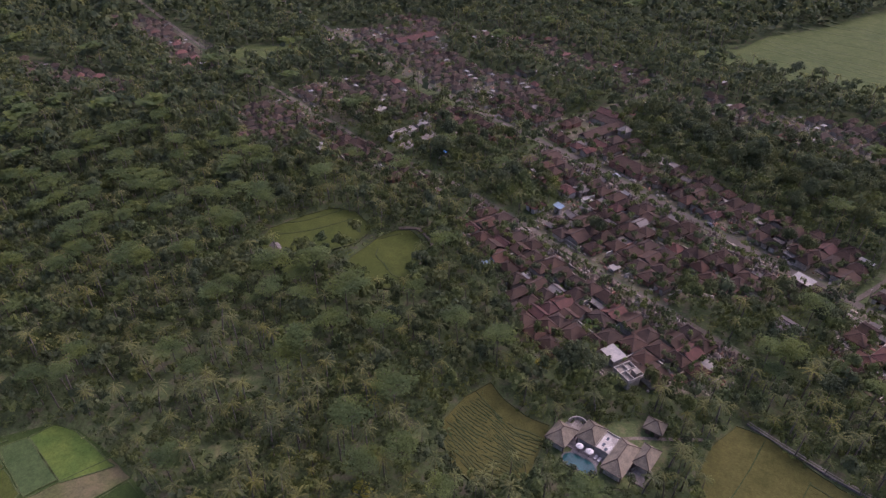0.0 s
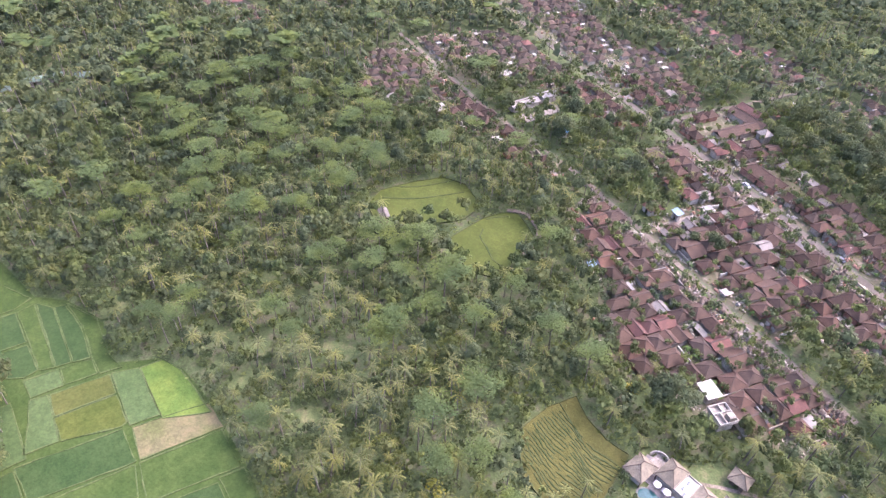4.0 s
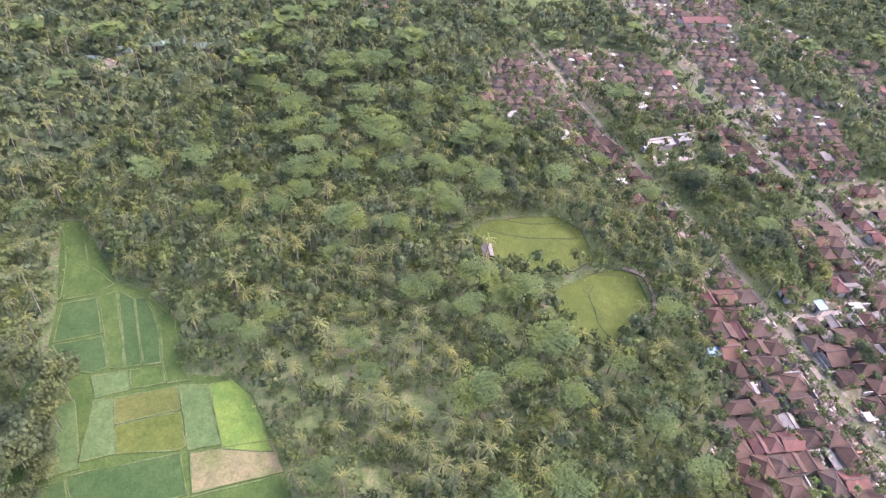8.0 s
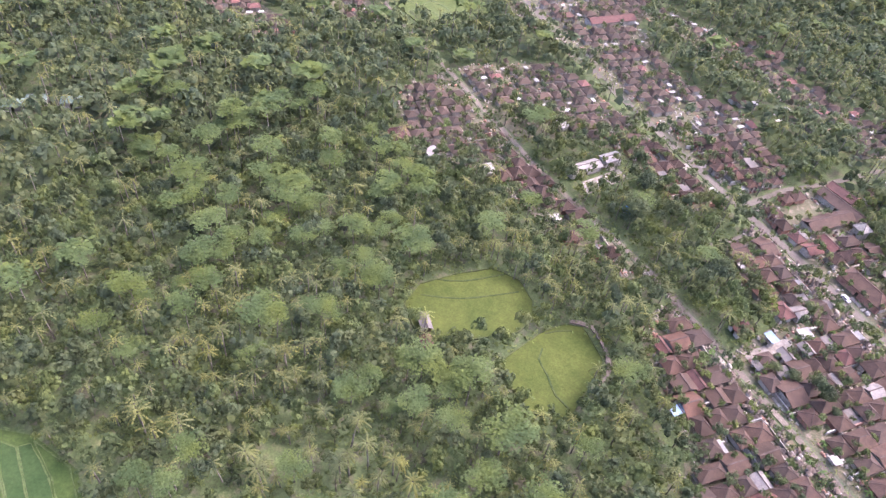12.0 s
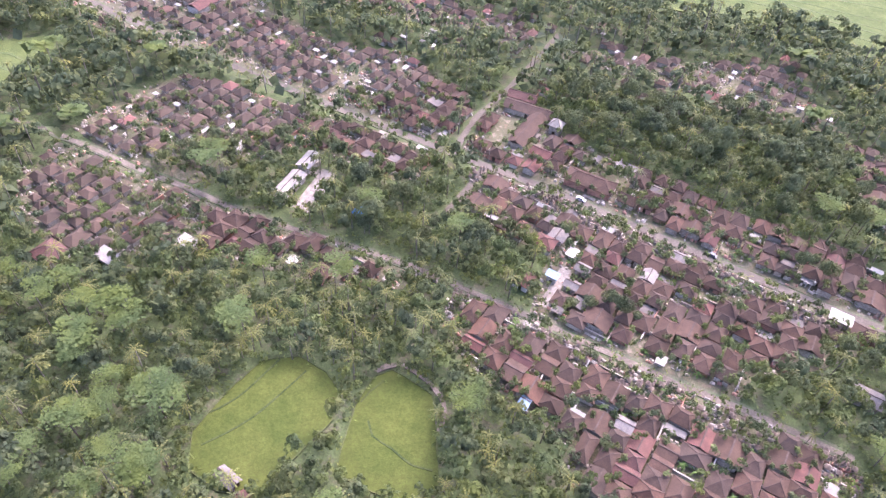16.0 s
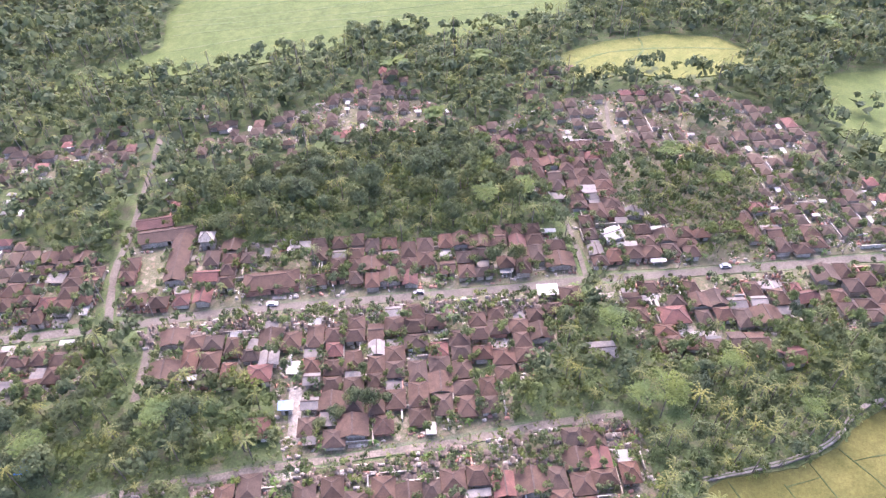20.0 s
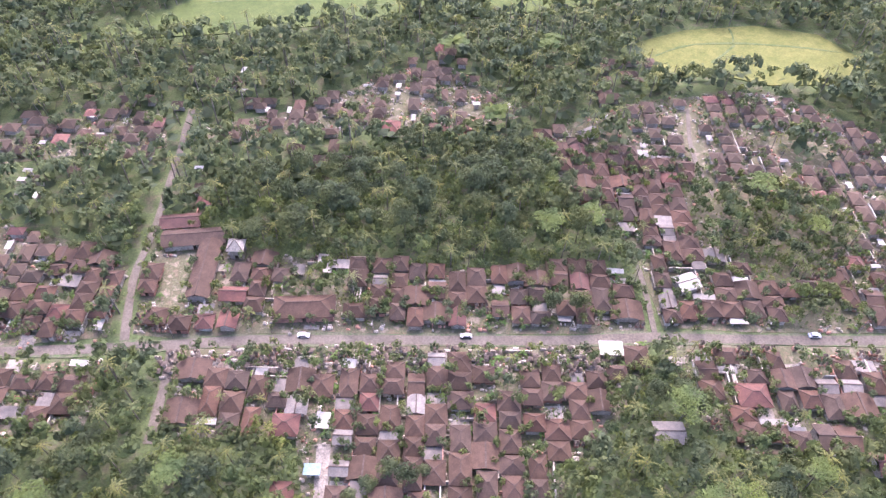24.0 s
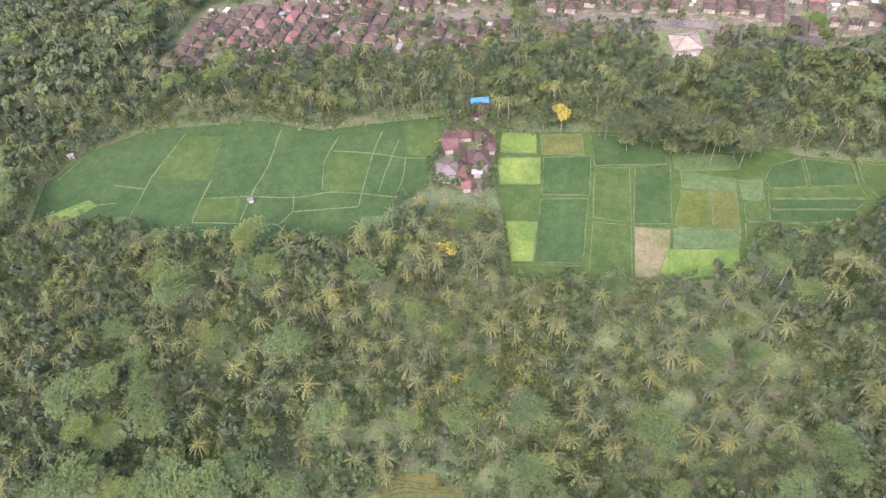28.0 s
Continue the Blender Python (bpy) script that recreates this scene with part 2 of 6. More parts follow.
def rice_mat(name, a, b, row=1.6):
    m, nt, p = mat_base(name, 0.9, 0.06)
    col = ramp(nt, noise_fac(nt, 12, 4), [(0.38, a), (0.62, b)])
    col = mix(nt, 0.5, col, ramp(nt, noise_fac(nt, 0.7, 4, 0.75), [(0.36, (0.6, 0.6, 0.6)), (0.64, (1.35, 1.35, 1.3))]), "MULTIPLY")
    col = mix(nt, 0.5, col, ramp(nt, noise_fac(nt, 3.5, 3, 0.6), [(0.38, (0.75, 0.8, 0.75)), (0.65, (1.2, 1.15, 1.1))]), "MULTIPLY")
    nt.links.new(col, p.inputs["Base Color"])
    bump(nt, p, noise_fac(nt, 0.4, 3, 0.7), 0.8, 0.15)
    return m


RICE = {
    "young": rice_mat("young_rice", (0.029, 0.0450, 0.0112), (0.038, 0.0545, 0.0138)),
    "deep": rice_mat("deep_green_rice", (0.0225, 0.0385, 0.0116), (0.0300, 0.0470, 0.0146)),
    "olive": rice_mat("ripening_rice", (0.040, 0.050, 0.0108), (0.053, 0.061, 0.0136)),
    "gold": rice_mat("ripe_golden_rice", (0.053, 0.0505, 0.0138), (0.068, 0.0625, 0.018)),
    "tan": rice_mat("tan_ripening_rice", (0.047, 0.053, 0.0135), (0.060, 0.063, 0.017)),
    "pale": rice_mat("pale_seedlings", (0.040, 0.060, 0.0195), (0.050, 0.070, 0.024)),
    "bright": rice_mat("bright_new_shoots", (0.050, 0.080, 0.0165), (0.090, 0.114, 0.022)),
    "brown": rice_mat("ploughed_soil", (0.068, 0.070, 0.026), (0.112, 0.092, 0.046)),
    "straw": rice_mat("distant_ripe_rice", (0.080, 0.084, 0.024), (0.104, 0.102, 0.031)),
    "lime": rice_mat("far_lime_rice", (0.050, 0.064, 0.019), (0.067, 0.079, 0.025)),
}


# ---- mesh helpers ----
def part(name, bm, material, parent=None, label=""):
    """Links a bmesh as one mesh object, under a thing or under a part."""
    me = bpy.data.meshes.new(name)
    bm.to_mesh(me)
    bm.free()
    me.materials.append(material)
    ob = new(name, me)
    if parent is not None:
        ob.parent = parent
    if label:
        ob["label"] = label
    return ob


def share(name, me, parent, m=None):
    """One more piece on mesh data that others use too."""
    ob = new(name, me)
    ob.parent = parent
    if m is not None:
        ob.matrix_basis = m
    return ob


def np_mesh(name, verts, polys, size, material):
    """A mesh from arrays: polys of one size (3 or 4 corners)."""
    me = bpy.data.meshes.new(name)
    n = len(polys)
    me.vertices.add(len(verts))
    me.vertices.foreach_set("co", np.ascontiguousarray(verts, np.float32).ravel())
    me.loops.add(n * size)
    me.loops.foreach_set("vertex_index", np.ascontiguousarray(polys, np.int32).ravel())
    me.polygons.add(n)
    me.polygons.foreach_set("loop_start", np.arange(0, n * size, size, dtype=np.int32))
    me.update(calc_edges=True)
    me.materials.append(material)
    return me


def add_box(bm, x0, y0, z0, x1, y1, z1):
    vs = [bm.verts.new(p) for p in ((x0, y0, z0), (x1, y0, z0), (x1, y1, z0), (x0, y1, z0), (x0, y0, z1), (x1, y0, z1), (x1, y1, z1), (x0, y1, z1))]
    for f in ((3, 2, 1, 0), (4, 5, 6, 7), (0, 1, 5, 4), (1, 2, 6, 5), (2, 3, 7, 6), (3, 0, 4, 7)):
        bm.faces.new([vs[i] for i in f])


def box(x0, y0, z0, x1, y1, z1):
    bm = bmesh.new()
    add_box(bm, x0, y0, z0, x1, y1, z1)
    return bm


def add_beam(bm, a, b, w, h):
    """A square beam from a to b."""
    a, b = Vector(a), Vector(b)
    d = (b - a).normalized()
    s = d.cross(Vector((0, 0, 1)))
    s = s.normalized() * w / 2 if s.length > 1e-4 else Vector((w / 2, 0, 0))
    u = s.cross(d).normalized() * h / 2
    q = [[bm.verts.new(p + i * s + j * u) for i, j in ((-1, -1), (1, -1), (1, 1), (-1, 1))] for p in (a, b)]
    for i in range(4):
        k = (i + 1) % 4
        bm.faces.new((q[0][i], q[0][k], q[1][k], q[1][i]))
    bm.faces.new(q[0][::-1])
    bm.faces.new(q[1])


def poly_slab(pts, z, drop=0.4):
    """A flat slab with the outline pts, its top at z."""
    bm = bmesh.new()
    top = [bm.verts.new((x, y, z)) for x, y in pts]
    low = [bm.verts.new((x, y, z - drop)) for x, y in pts]
    f = bm.faces.new(top)
    n = len(pts)
    for i in range(n):
        bm.faces.new((top[i], low[i], low[(i + 1) % n], top[(i + 1) % n]))
    f.normal_update()
    if f.normal.z < 0:
        bmesh.ops.reverse_faces(bm, faces=bm.faces[:])
    return bm


def smooth_line(pts, step=6.0):
    """The polyline pts, rounded and resampled."""
    out = []
    n = len(pts)
    for i in range(n - 1):
        p0, p1, p2, p3 = (Vector(pts[max(0, min(n - 1, k))]) for k in (i - 1, i, i + 1, i + 2))
        k = max(1, int((p2 - p1).length / step))
        for j in range(k):
            t = j / k
            out.append(0.5 * ((2 * p1) + (p2 - p0) * t + (2 * p0 - 5 * p1 + 4 * p2 - p3) * t * t + (3 * p1 - p0 - 3 * p2 + p3) * t ** 3))
    out.append(Vector(pts[-1]))
    return out


def ribbon(pts, width, z, h=0.3, wobble=0.0, seed=0, step=6.0):
    """A low strip along pts, with a slightly uneven edge."""
    rnd = random.Random(seed)
    line = smooth_line(pts, step)
    bm = bmesh.new()
    rows = []
    for i, p in enumerate(line):
        d = (line[min(i + 1, len(line) - 1)] - line[max(i - 1, 0)]).normalized()
        s = Vector((-d.y, d.x))
        a, b = (width / 2 + rnd.uniform(-wobble, wobble) for _ in range(2))
        l, r = p + s * a, p - s * b
        rows.append([bm.verts.new(q) for q in ((l.x, l.y, z - h), (l.x, l.y, z), (r.x, r.y, z), (r.x, r.y, z - h))])
    for a, b in zip(rows, rows[1:]):
        for i in range(3):
            bm.faces.new((a[i], a[i + 1], b[i + 1], b[i]))
    bmesh.ops.recalc_face_normals(bm, faces=bm.faces[:])
    for f in bm.faces:
        f.normal_update()
    if sum(f.normal.z for f in bm.faces) < 0:
        bmesh.ops.reverse_faces(bm, faces=bm.faces[:])
    return bm


def inside(poly, x, y):
    c, j = False, len(poly) - 1
    for i in range(len(poly)):
        xi, yi = poly[i]
        xj, yj = poly[j]
        if (yi > y) != (yj > y) and x < (xj - xi) * (y - yi) / (yj - yi) + xi:
            c = not c
        j = i
    return c


def near_line(line, x, y, r):
    for (ax, ay), (bx, by) in zip(line, line[1:]):
        dx, dy = bx - ax, by - ay
        t = max(0, min(1, ((x - ax) * dx + (y - ay) * dy) / (dx * dx + dy * dy)))
        if (ax + t * dx - x) ** 2 + (ay + t * dy - y) ** 2 < r * r:
            return True
    return False


# ---- plan of the place (metres; x east, y north) ----
X0, Y0, CELL, NX, NY = -760.0, -600.0, 2.0, 700, 720
ZONE = np.zeros((NX, NY), np.int8)
FOREST, FIELD, VILLAGE, ROAD, CLEAR, HOUSE = range(6)
GX = X0 + CELL * (np.arange(NX) + 0.5)
GY = Y0 + CELL * (np.arange(NY) + 0.5)


def stamp(poly, code, only=None):
    """Marks the cells inside poly."""
    xs, ys = [p[0] for p in poly], [p[1] for p in poly]
    i0, i1 = max(0, int((min(xs) - X0) / CELL)), min(NX, int((max(xs) - X0) / CELL) + 1)
    j0, j1 = max(0, int((min(ys) - Y0) / CELL)), min(NY, int((max(ys) - Y0) / CELL) + 1)
    if i1 <= i0 or j1 <= j0:
        return
    x, y = np.meshgrid(GX[i0:i1], GY[j0:j1], indexing="ij")
    c = np.zeros(x.shape, bool)
    for (ax, ay), (bx, by) in zip(poly, poly[1:] + poly[:1]):
        if ay != by:
            c ^= ((ay > y) != (by > y)) & (x < (bx - ax) * (y - ay) / (by - ay) + ax)
    if only is not None:
        c &= ZONE[i0:i1, j0:j1] == only
    ZONE[i0:i1, j0:j1][c] = code


def stamp_line(pts, r, code):
    line = smooth_line(pts, 2.0)
    for p in line:
        i0, i1 = max(0, int((p.x - r - X0) / CELL)), min(NX, int((p.x + r - X0) / CELL) + 1)
        j0, j1 = max(0, int((p.y - r - Y0) / CELL)), min(NY, int((p.y + r - Y0) / CELL) + 1)
        ZONE[i0:i1, j0:j1] = code


def zone(x, y):
    i, j = int((x - X0) / CELL), int((y - Y0) / CELL)
    return int(ZONE[i, j]) if 0 <= i < NX and 0 <= j < NY else -1


def turned_rect(x, y, w, d, turn):
    c, s = math.cos(radians(turn)), math.sin(radians(turn))
    return [(x + c * a - s * b, y + s * a + c * b) for a, b in ((-w / 2, -d / 2), (w / 2, -d / 2), (w / 2, d / 2), (-w / 2, d / 2))]


NEAR_HOUSES = 168.0  # within this reach each house is built by itself
LIE = -14.5  # the village's grid, along the main road

BLOCKS = []


def block(*outline):
    """One part of the village."""
    BLOCKS.append(list(outline))


block((-45, 131.5), (-24, 129), (-6, 125.5), (12, 122.5), (29, 119.5), (47, 117.5), (60, 115.5), (79, 112), (81, 105.5), (75.5, 89), (60.5, 80.5), (41, 76), (25.5, 69), (11.5, 74), (-6, 92), (-23.5, 100.5), (-46, 113))
block((-53.5, 197), (-28, 193), (3, 186), (33, 179), (66, 171.5), (92.5, 166), (84.5, 154), (69.5, 142), (51, 132.5), (47, 121.5), (29, 123.5), (12, 126.5), (-6, 129.5), (-20, 132), (-20, 160), (-37, 163), (-54, 168))
block((-216, 157), (-205, 190), (-198, 207), (-165, 208), (-131, 204), (-83, 200), (-72, 196), (-78, 176), (-98, 178), (-122, 184), (-141, 163), (-153, 145), (-181, 148), (-196, 150))
block((-66.5, 206), (-54, 201.5), (-28, 197.5), (3, 190.5), (33, 183.5), (66, 176), (94, 170.5), (94.5, 194), (84, 204), (48, 206), (10, 222), (-25, 229), (-41, 241), (-58, 249), (-63, 230))
block((-224.7, 224.5), (-246.6, 270.8), (-211.7, 287), (-142.3, 259.1), (-113.5, 264.4), (-76.6, 244.3), (-68.7, 235.1), (-73.7, 206.4))
block((90, 272), (145, 285), (205, 279), (232, 246), (240, 210), (232, 160), (209, 144), (188, 149), (160, 155), (127, 163), (99.5, 171), (104.5, 206), (94, 229))
block((-44, 305), (-1, 310), (40, 328), (69, 325), (92, 286), (60, 278), (32, 283), (20, 291), (-41, 294))
block((157, 92), (184, 99), (197, 90), (222, 78), (243, 88), (250, 66), (217, 62), (203, 58), (186, 52), (169, 62), (157, 80))
block((97, 165.5), (127, 157.5), (160, 149.5), (188, 143.5), (216, 136), (222, 112), (190, 112), (168, 117), (153, 129), (131, 118), (105, 126), (96, 136))
block((237.8, 150.1), (300.7, 130.2), (304.3, 74.6), (261.1, 82.5), (236.7, 112.6), (230.9, 128.8))
block((-214, 147), (-181, 143.5), (-153, 140.5), (-131, 137), (-115, 136), (-85, 135.5), (-60, 134), (-62, 126), (-84, 119), (-108, 117), (-136, 117), (-154, 105), (-169, 98), (-190, 104), (-210, 121))
block((-292.1, 245.6), (-227.4, 316.1), (-203.6, 274), (-229, 220), (-264.3, 227.6))
block((-397, 68), (-314.6, 94.6), (-279.5, 100.4), (-283.8, 77.6), (-332, 57))
block((-429, 175), (-317.5, 172.6), (-309.8, 154.5), (-275, 148.2), (-278.6, 125), (-376.1, 145.5), (-429, 142))
block((170.5, -146.4), (153.6, -196.4), (115.3, -206.1), (67.3, -202.6), (13, -199.4), (8.2, -155), (40.7, -153.8), (77.3, -154.1), (113, -154.4), (142.4, -150.2))
block((0.8, -194.9), (-181.9, -212.1), (-225, -214), (-235, -164), (-183.5, -162.2), (-85, -151.5), (-25.8, -156), (0, -161.7))
block((38.1, -111.1), (17.1, -107.8), (19.2, -89.8), (23.2, -76.2), (32, -81.6), (39.2, -89))
block((33.5, -127.4), (20.3, -125.9), (21, -114.6), (34.4, -116.3))
block((-425, -174), (-377, -134), (-295, -134), (-299, -154), (-350, -194))
block((-287.5, 296), (-171.8, 301.3), (-57.6, 295.4), (-58.6, 317), (-172, 330.3), (-285, 313))
for b in BLOCKS:
    stamp(b, VILLAGE)
GROVES = [
    [(177.2, 254.1), (204.9, 243.9), (210.2, 228.3), (188.8, 231.4)],
    [(201.8, 197), (225.7, 195.4), (229.1, 180.5), (209.8, 177.9)],
    [(108.8, 277.1), (127.1, 270.9), (124, 254.8), (108.1, 258.2)],
    [(140.7, 172.6), (161.3, 169.3), (163.9, 160.3), (143.1, 162)],
    [(-18.9, 208.2), (4.1, 203.4), (2.3, 211.5), (-14.8, 216.7)],
    [(-37, 259), (-13, 281), (30, 272), (76, 267), (93, 240), (86, 207), (48, 208), (12, 226), (-24, 233), (-36, 240)],
    [(-116, 178), (-98, 176), (-76, 173), (-62, 168), (-58, 139), (-90, 140), (-112, 141), (-119, 150)],
    [(84, 159), (98, 142), (92, 125), (81, 115), (60, 119), (51.5, 132), (68.5, 142)],
    [(-178, 150), (-160, 164), (-143, 168), (-137, 145), (-160, 142)],
    [(139, 225.5), (176.2, 218.4), (188.2, 190.5), (150.8, 177.2), (129.9, 199.1)],
    [(-203.6, 274), (-144.9, 263.5), (-108.3, 279), (-153.7, 301.9)],
]
for g in GROVES:
    stamp(g, FOREST)

# bunds inside the larger fields
INNER_BUNDS = {"ripe_paddy": [[(-92.5, 55), (-84, 67), (-77, 86)], [(-96, 64), (-91, 71), (-86, 87)], [(-53.7, 77.3), (-50.9, 73.4), (-44.5, 71.7), (-37.7, 69.1), (-32, 69.6)], [(-58, 82), (-57, 86), (-54.5, 91)]], "long_paddy": []}
INNER_BUNDS["terraced_paddy"] = [[(23, 45), (30, 43), (38, 40.5), (45, 40.5), (49, 43)]]
terrace_rng = random.Random(8)
for k in range(20):
    y = 22 + 1.05 * k
    x0, x1 = terrace_rng.uniform(23.5, 26.5) + 0.6 * max(0, 29 - y), min(51, 47 + 0.35 * (y - 18)) - terrace_rng.uniform(0, 2)
    cut = terrace_rng.uniform(0.35, 0.65)
    for a, b in ((0.0, cut - 0.04), (cut + 0.03, 1.0)):
        line = []
        for q in range(10):
            t = a + (b - a) * q / 9
            x = x0 + (x1 - x0) * t
            line.append((x, y + 1.0 - 2.6 * t + 2.3 * t * t + 1.1 * math.sin(0.30 * x + 0.45 * y) * t + terrace_rng.uniform(-0.22, 0.22)))
        INNER_BUNDS["terraced_paddy"].append(line)
INNER_BUNDS["golden_paddy"] = [
    [(131, 83.3), (134.5, 68.6), (133.9, 50.3)], [(120.1, 83.1), (119.9, 67.9), (118.8, 50.4)], [(109.1, 79.5), (109.2, 67.3), (107.8, 52)], [(95, 85.3), (95.6, 69.7), (95.2, 52.7)], [(131.6, 79), (140.7, 77.9), (150.6, 75)], [(120.1, 78), (109.2, 78.7)], [(155, 50), (144, 54.5), (135.5, 56.5)], [(163.7, 42), (151.5, 45.5), (140, 49)], [(164, 34), (153.5, 36), (147.5, 37)]]


def long_bund(*line):
    INNER_BUNDS["long_paddy"].append(list(line))


long_bund((101.9, -114), (103.5, -93.3), (106, -84.9))
long_bund((78.1, -109), (81, -100.3), (82, -95.4), (80.7, -81.4))
long_bund((79, -101.3), (64.1, -99.5), (51.2, -96.5), (40.5, -96.5))
long_bund((61.4, -110.9), (64.1, -97.6), (66.5, -73.6))
long_bund((54.5, -106.1), (58, -90.8), (59.7, -80.3))
long_bund((51.2, -96.5), (51.8, -85.2), (54.5, -71.6))
long_bund((111, -79.7), (89.9, -78.6), (75.8, -80.7), (52.7, -77.5))
long_bund((90.9, -79.5), (90, -71.9), (94.2, -66.1))
long_bund((90, -71.9), (66.5, -73.6))
long_bund((126.1, -68), (109.4, -67.2), (94.2, -66.1), (90.1, -62.2))
long_bund((148, -90.3), (149.6, -75.9), (151.7, -66))
long_bund((161.7, -86.8), (149.2, -84.5))
long_bund((169.3, -77), (157.6, -77.9))
long_bund((123.9, -88), (126, -73), (126.1, -68))
long_bund((123.9, -79), (111.9, -79.6))
long_bund((106, -84.9), (108.4, -67.3), (107.6, -60.4))
long_bund((180.1, -99.9), (185.5, -90.2))
long_bund((141, -113.4), (148, -90.3))

FAR_BUNDS = [
    [[(x_, 384 + 15 * k_ + 8 * math.sin(x_ / 70 + k_) - 0.06 * (x_ - 20)) for x_ in range(-38, 190, 36)] for k_ in range(10)],
    [[(166, 316), (190, 321), (225, 314), (258, 300)], [(190, 305), (208, 316), (214, 331)]],
    [[(284, 240), (330, 226), (390, 200)], [(262, 200), (290, 184)], [(330, 246), (340, 214), (362, 176)]],
    [[(290, -20), (292, -50), (300, -80)], [(255, -45), (280, -55), (318, -62)]],
    [[(-294, 172), (-272, 180), (-256, 176)], [(-298, 180), (-275, 190), (-254, 184)], [(-288, 196), (-278, 166)]],
    [[(207, -90), (240, -76)], [(207, -98), (236, -92)]],
    [[(270, -250), (300, -225)], [(350, -300), (380, -280)]],
]
PLOTS = [("young", [(81, -101.3), (64.6, -99.5), (66.8, -81.2), (80.7, -81.4)]), ("young", [(126.1, -69), (109.4, -68.2), (111, -79.7), (125.9, -78.9)]), ("bright", [(186.9, -70.4), (174.1, -69.6), (164.8, -76.8), (169.2, -79.9)]),
         ("pale", [(63.3, -61), (52.3, -66.2), (53, -69.8), (65.4, -68.8)]), ("young", [(40, -97.4), (50.3, -97.4), (53.7, -113.6), (40.2, -116.7)]), ("pale", [(160, -64.1), (152.7, -64.9), (151.6, -71.9), (159.7, -69.9)]),
         ("young", [(148, -90.3), (124.9, -88), (125, -110.8), (140.2, -112.6)])]
# name, rice kind, outline
FIELDS = []


def field(kind, rice, *outline):
    FIELDS.append((kind, rice, list(outline)))


field("ripe_paddy", "olive", (-97, 58), (-95, 71), (-90.5, 85), (-81, 90), (-71, 87.5), (-65, 83.5), (-63, 74), (-69, 57), (-70.5, 48), (-82, 45.5), (-92, 48))
field("ripe_paddy", "olive", (-59, 80), (-58, 91), (-53.5, 95.5), (-39.5, 91.5), (-36, 84), (-32, 74), (-28.5, 65), (-38, 58), (-56, 60))
field("terraced_paddy", "gold", (24, 51), (32, 48), (40, 47.5), (47.5, 49), (50, 41), (53, 31), (50, 24), (44, 19.5), (35, 20), (28, 24.5), (23, 30), (22, 41))
field("golden_paddy", "gold", (154, 90), (155.5, 82), (154, 75), (156.5, 66), (149, 53.5), (165, 45.5), (166.5, 35), (161.5, 28.5), (153, 29.5), (141, 38), (128, 45.5), (113, 48.5), (92, 53), (86, 60), (84.5, 73), (87, 85), (95, 86.5), (116, 82.5), (130, 84), (145, 89))
field("long_paddy", "deep", (188, -69.5), (190, -88), (180, -104), (156.7, -116.4), (111.2, -119.5), (85.2, -112.6), (63.4, -115.7), (37.3, -118.5), (39, -102.9), (42.5, -82.9), (53.8, -72.9), (49.4, -65), (62.4, -59.6), (77.5, -57.9), (102.7, -57.9), (129.4, -61.7), (151.4, -66.6))
field("ploughed_field", "brown", (-27.5, -62.1), (-38.8, -60.7), (-35, -40.3), (-24.8, -39.7))
field("paddy", "deep", (-31, -88.6), (-43.3, -89.7), (-39.6, -63.1), (-27.5, -63.3))
field("paddy", "young", (-14.2, -64.5), (-26.7, -62.6), (-24.2, -40.7), (-10.8, -41.3))
field("paddy", "young", (-17, -88.7), (-29.1, -88.7), (-26.8, -63.8), (-14.4, -66.5))
field("paddy", "deep", (0.6, -94.7), (-16.3, -94.7), (-14.2, -76.2), (2, -77.2))
field("paddy", "deep", (2.5, -75.1), (-13.5, -74.6), (-9.5, -47.9), (5.9, -48.6))
field("paddy", "bright", (14.8, -65.6), (4.2, -65), (6.3, -48.7), (13.2, -49))
field("paddy", "bright", (17.3, -95.3), (1.6, -94.8), (2.5, -81.7), (16.7, -82.6))
field("paddy", "bright", (15.3, -108.1), (2.8, -107.2), (3.1, -96.7), (16.2, -98.2))
field("paddy", "tan", (1, -106.1), (-13.9, -105.9), (-13.8, -95.4), (1.1, -96.5))
field("paddy", "deep", (-17, -105.6), (-43.3, -103.6), (-42.4, -90), (-17.2, -89.8))
field("paddy", "pale", (-44.5, -96.1), (-65.8, -92.3), (-65.9, -86.2), (-44.6, -86.5))
field("paddy", "young", (13.3, -47.6), (-10.4, -47), (-9.7, -40.3), (11.7, -42.3))
field("paddy", "young", (-142.2, -85.4), (-140.3, -79.5), (-118.6, -79), (-107.2, -72.3), (-104.7, -78), (-105.3, -88.1), (-120.9, -85.5))
field("paddy", "deep", (-103.3, -87.4), (-102.9, -77.8), (-87.7, -77.6), (-88.6, -90.5))
field("paddy", "deep", (-87.5, -90.8), (-86.2, -77.7), (-74.2, -77.2), (-73.5, -81.6), (-77.7, -87.8))
field("paddy", "young", (-102.7, -77.3), (-103.8, -72), (-72.7, -73), (-73.7, -76.8))
field("paddy", "deep", (-103.9, -71.5), (-98.7, -67.4), (-71.9, -68.5), (-72.6, -72.7))
field("paddy", "deep", (-98.6, -67.1), (-98.1, -64.1), (-85.6, -62.4), (-70.8, -63.3), (-71.7, -68.1))
field("paddy", "young", (-98.3, -63.3), (-86.1, -57.3), (-66.9, -58.2), (-61.9, -56.6), (-62.9, -62.6), (-68.6, -62.9), (-84.9, -61.7))
field("paddy", "pale", (-72.3, -81.7), (-71.2, -72.2), (-64.4, -72.4), (-64.5, -81.3))
field("paddy", "young", (-71.1, -71.8), (-69.9, -63.2), (-63.4, -63.3), (-64.3, -72.1))
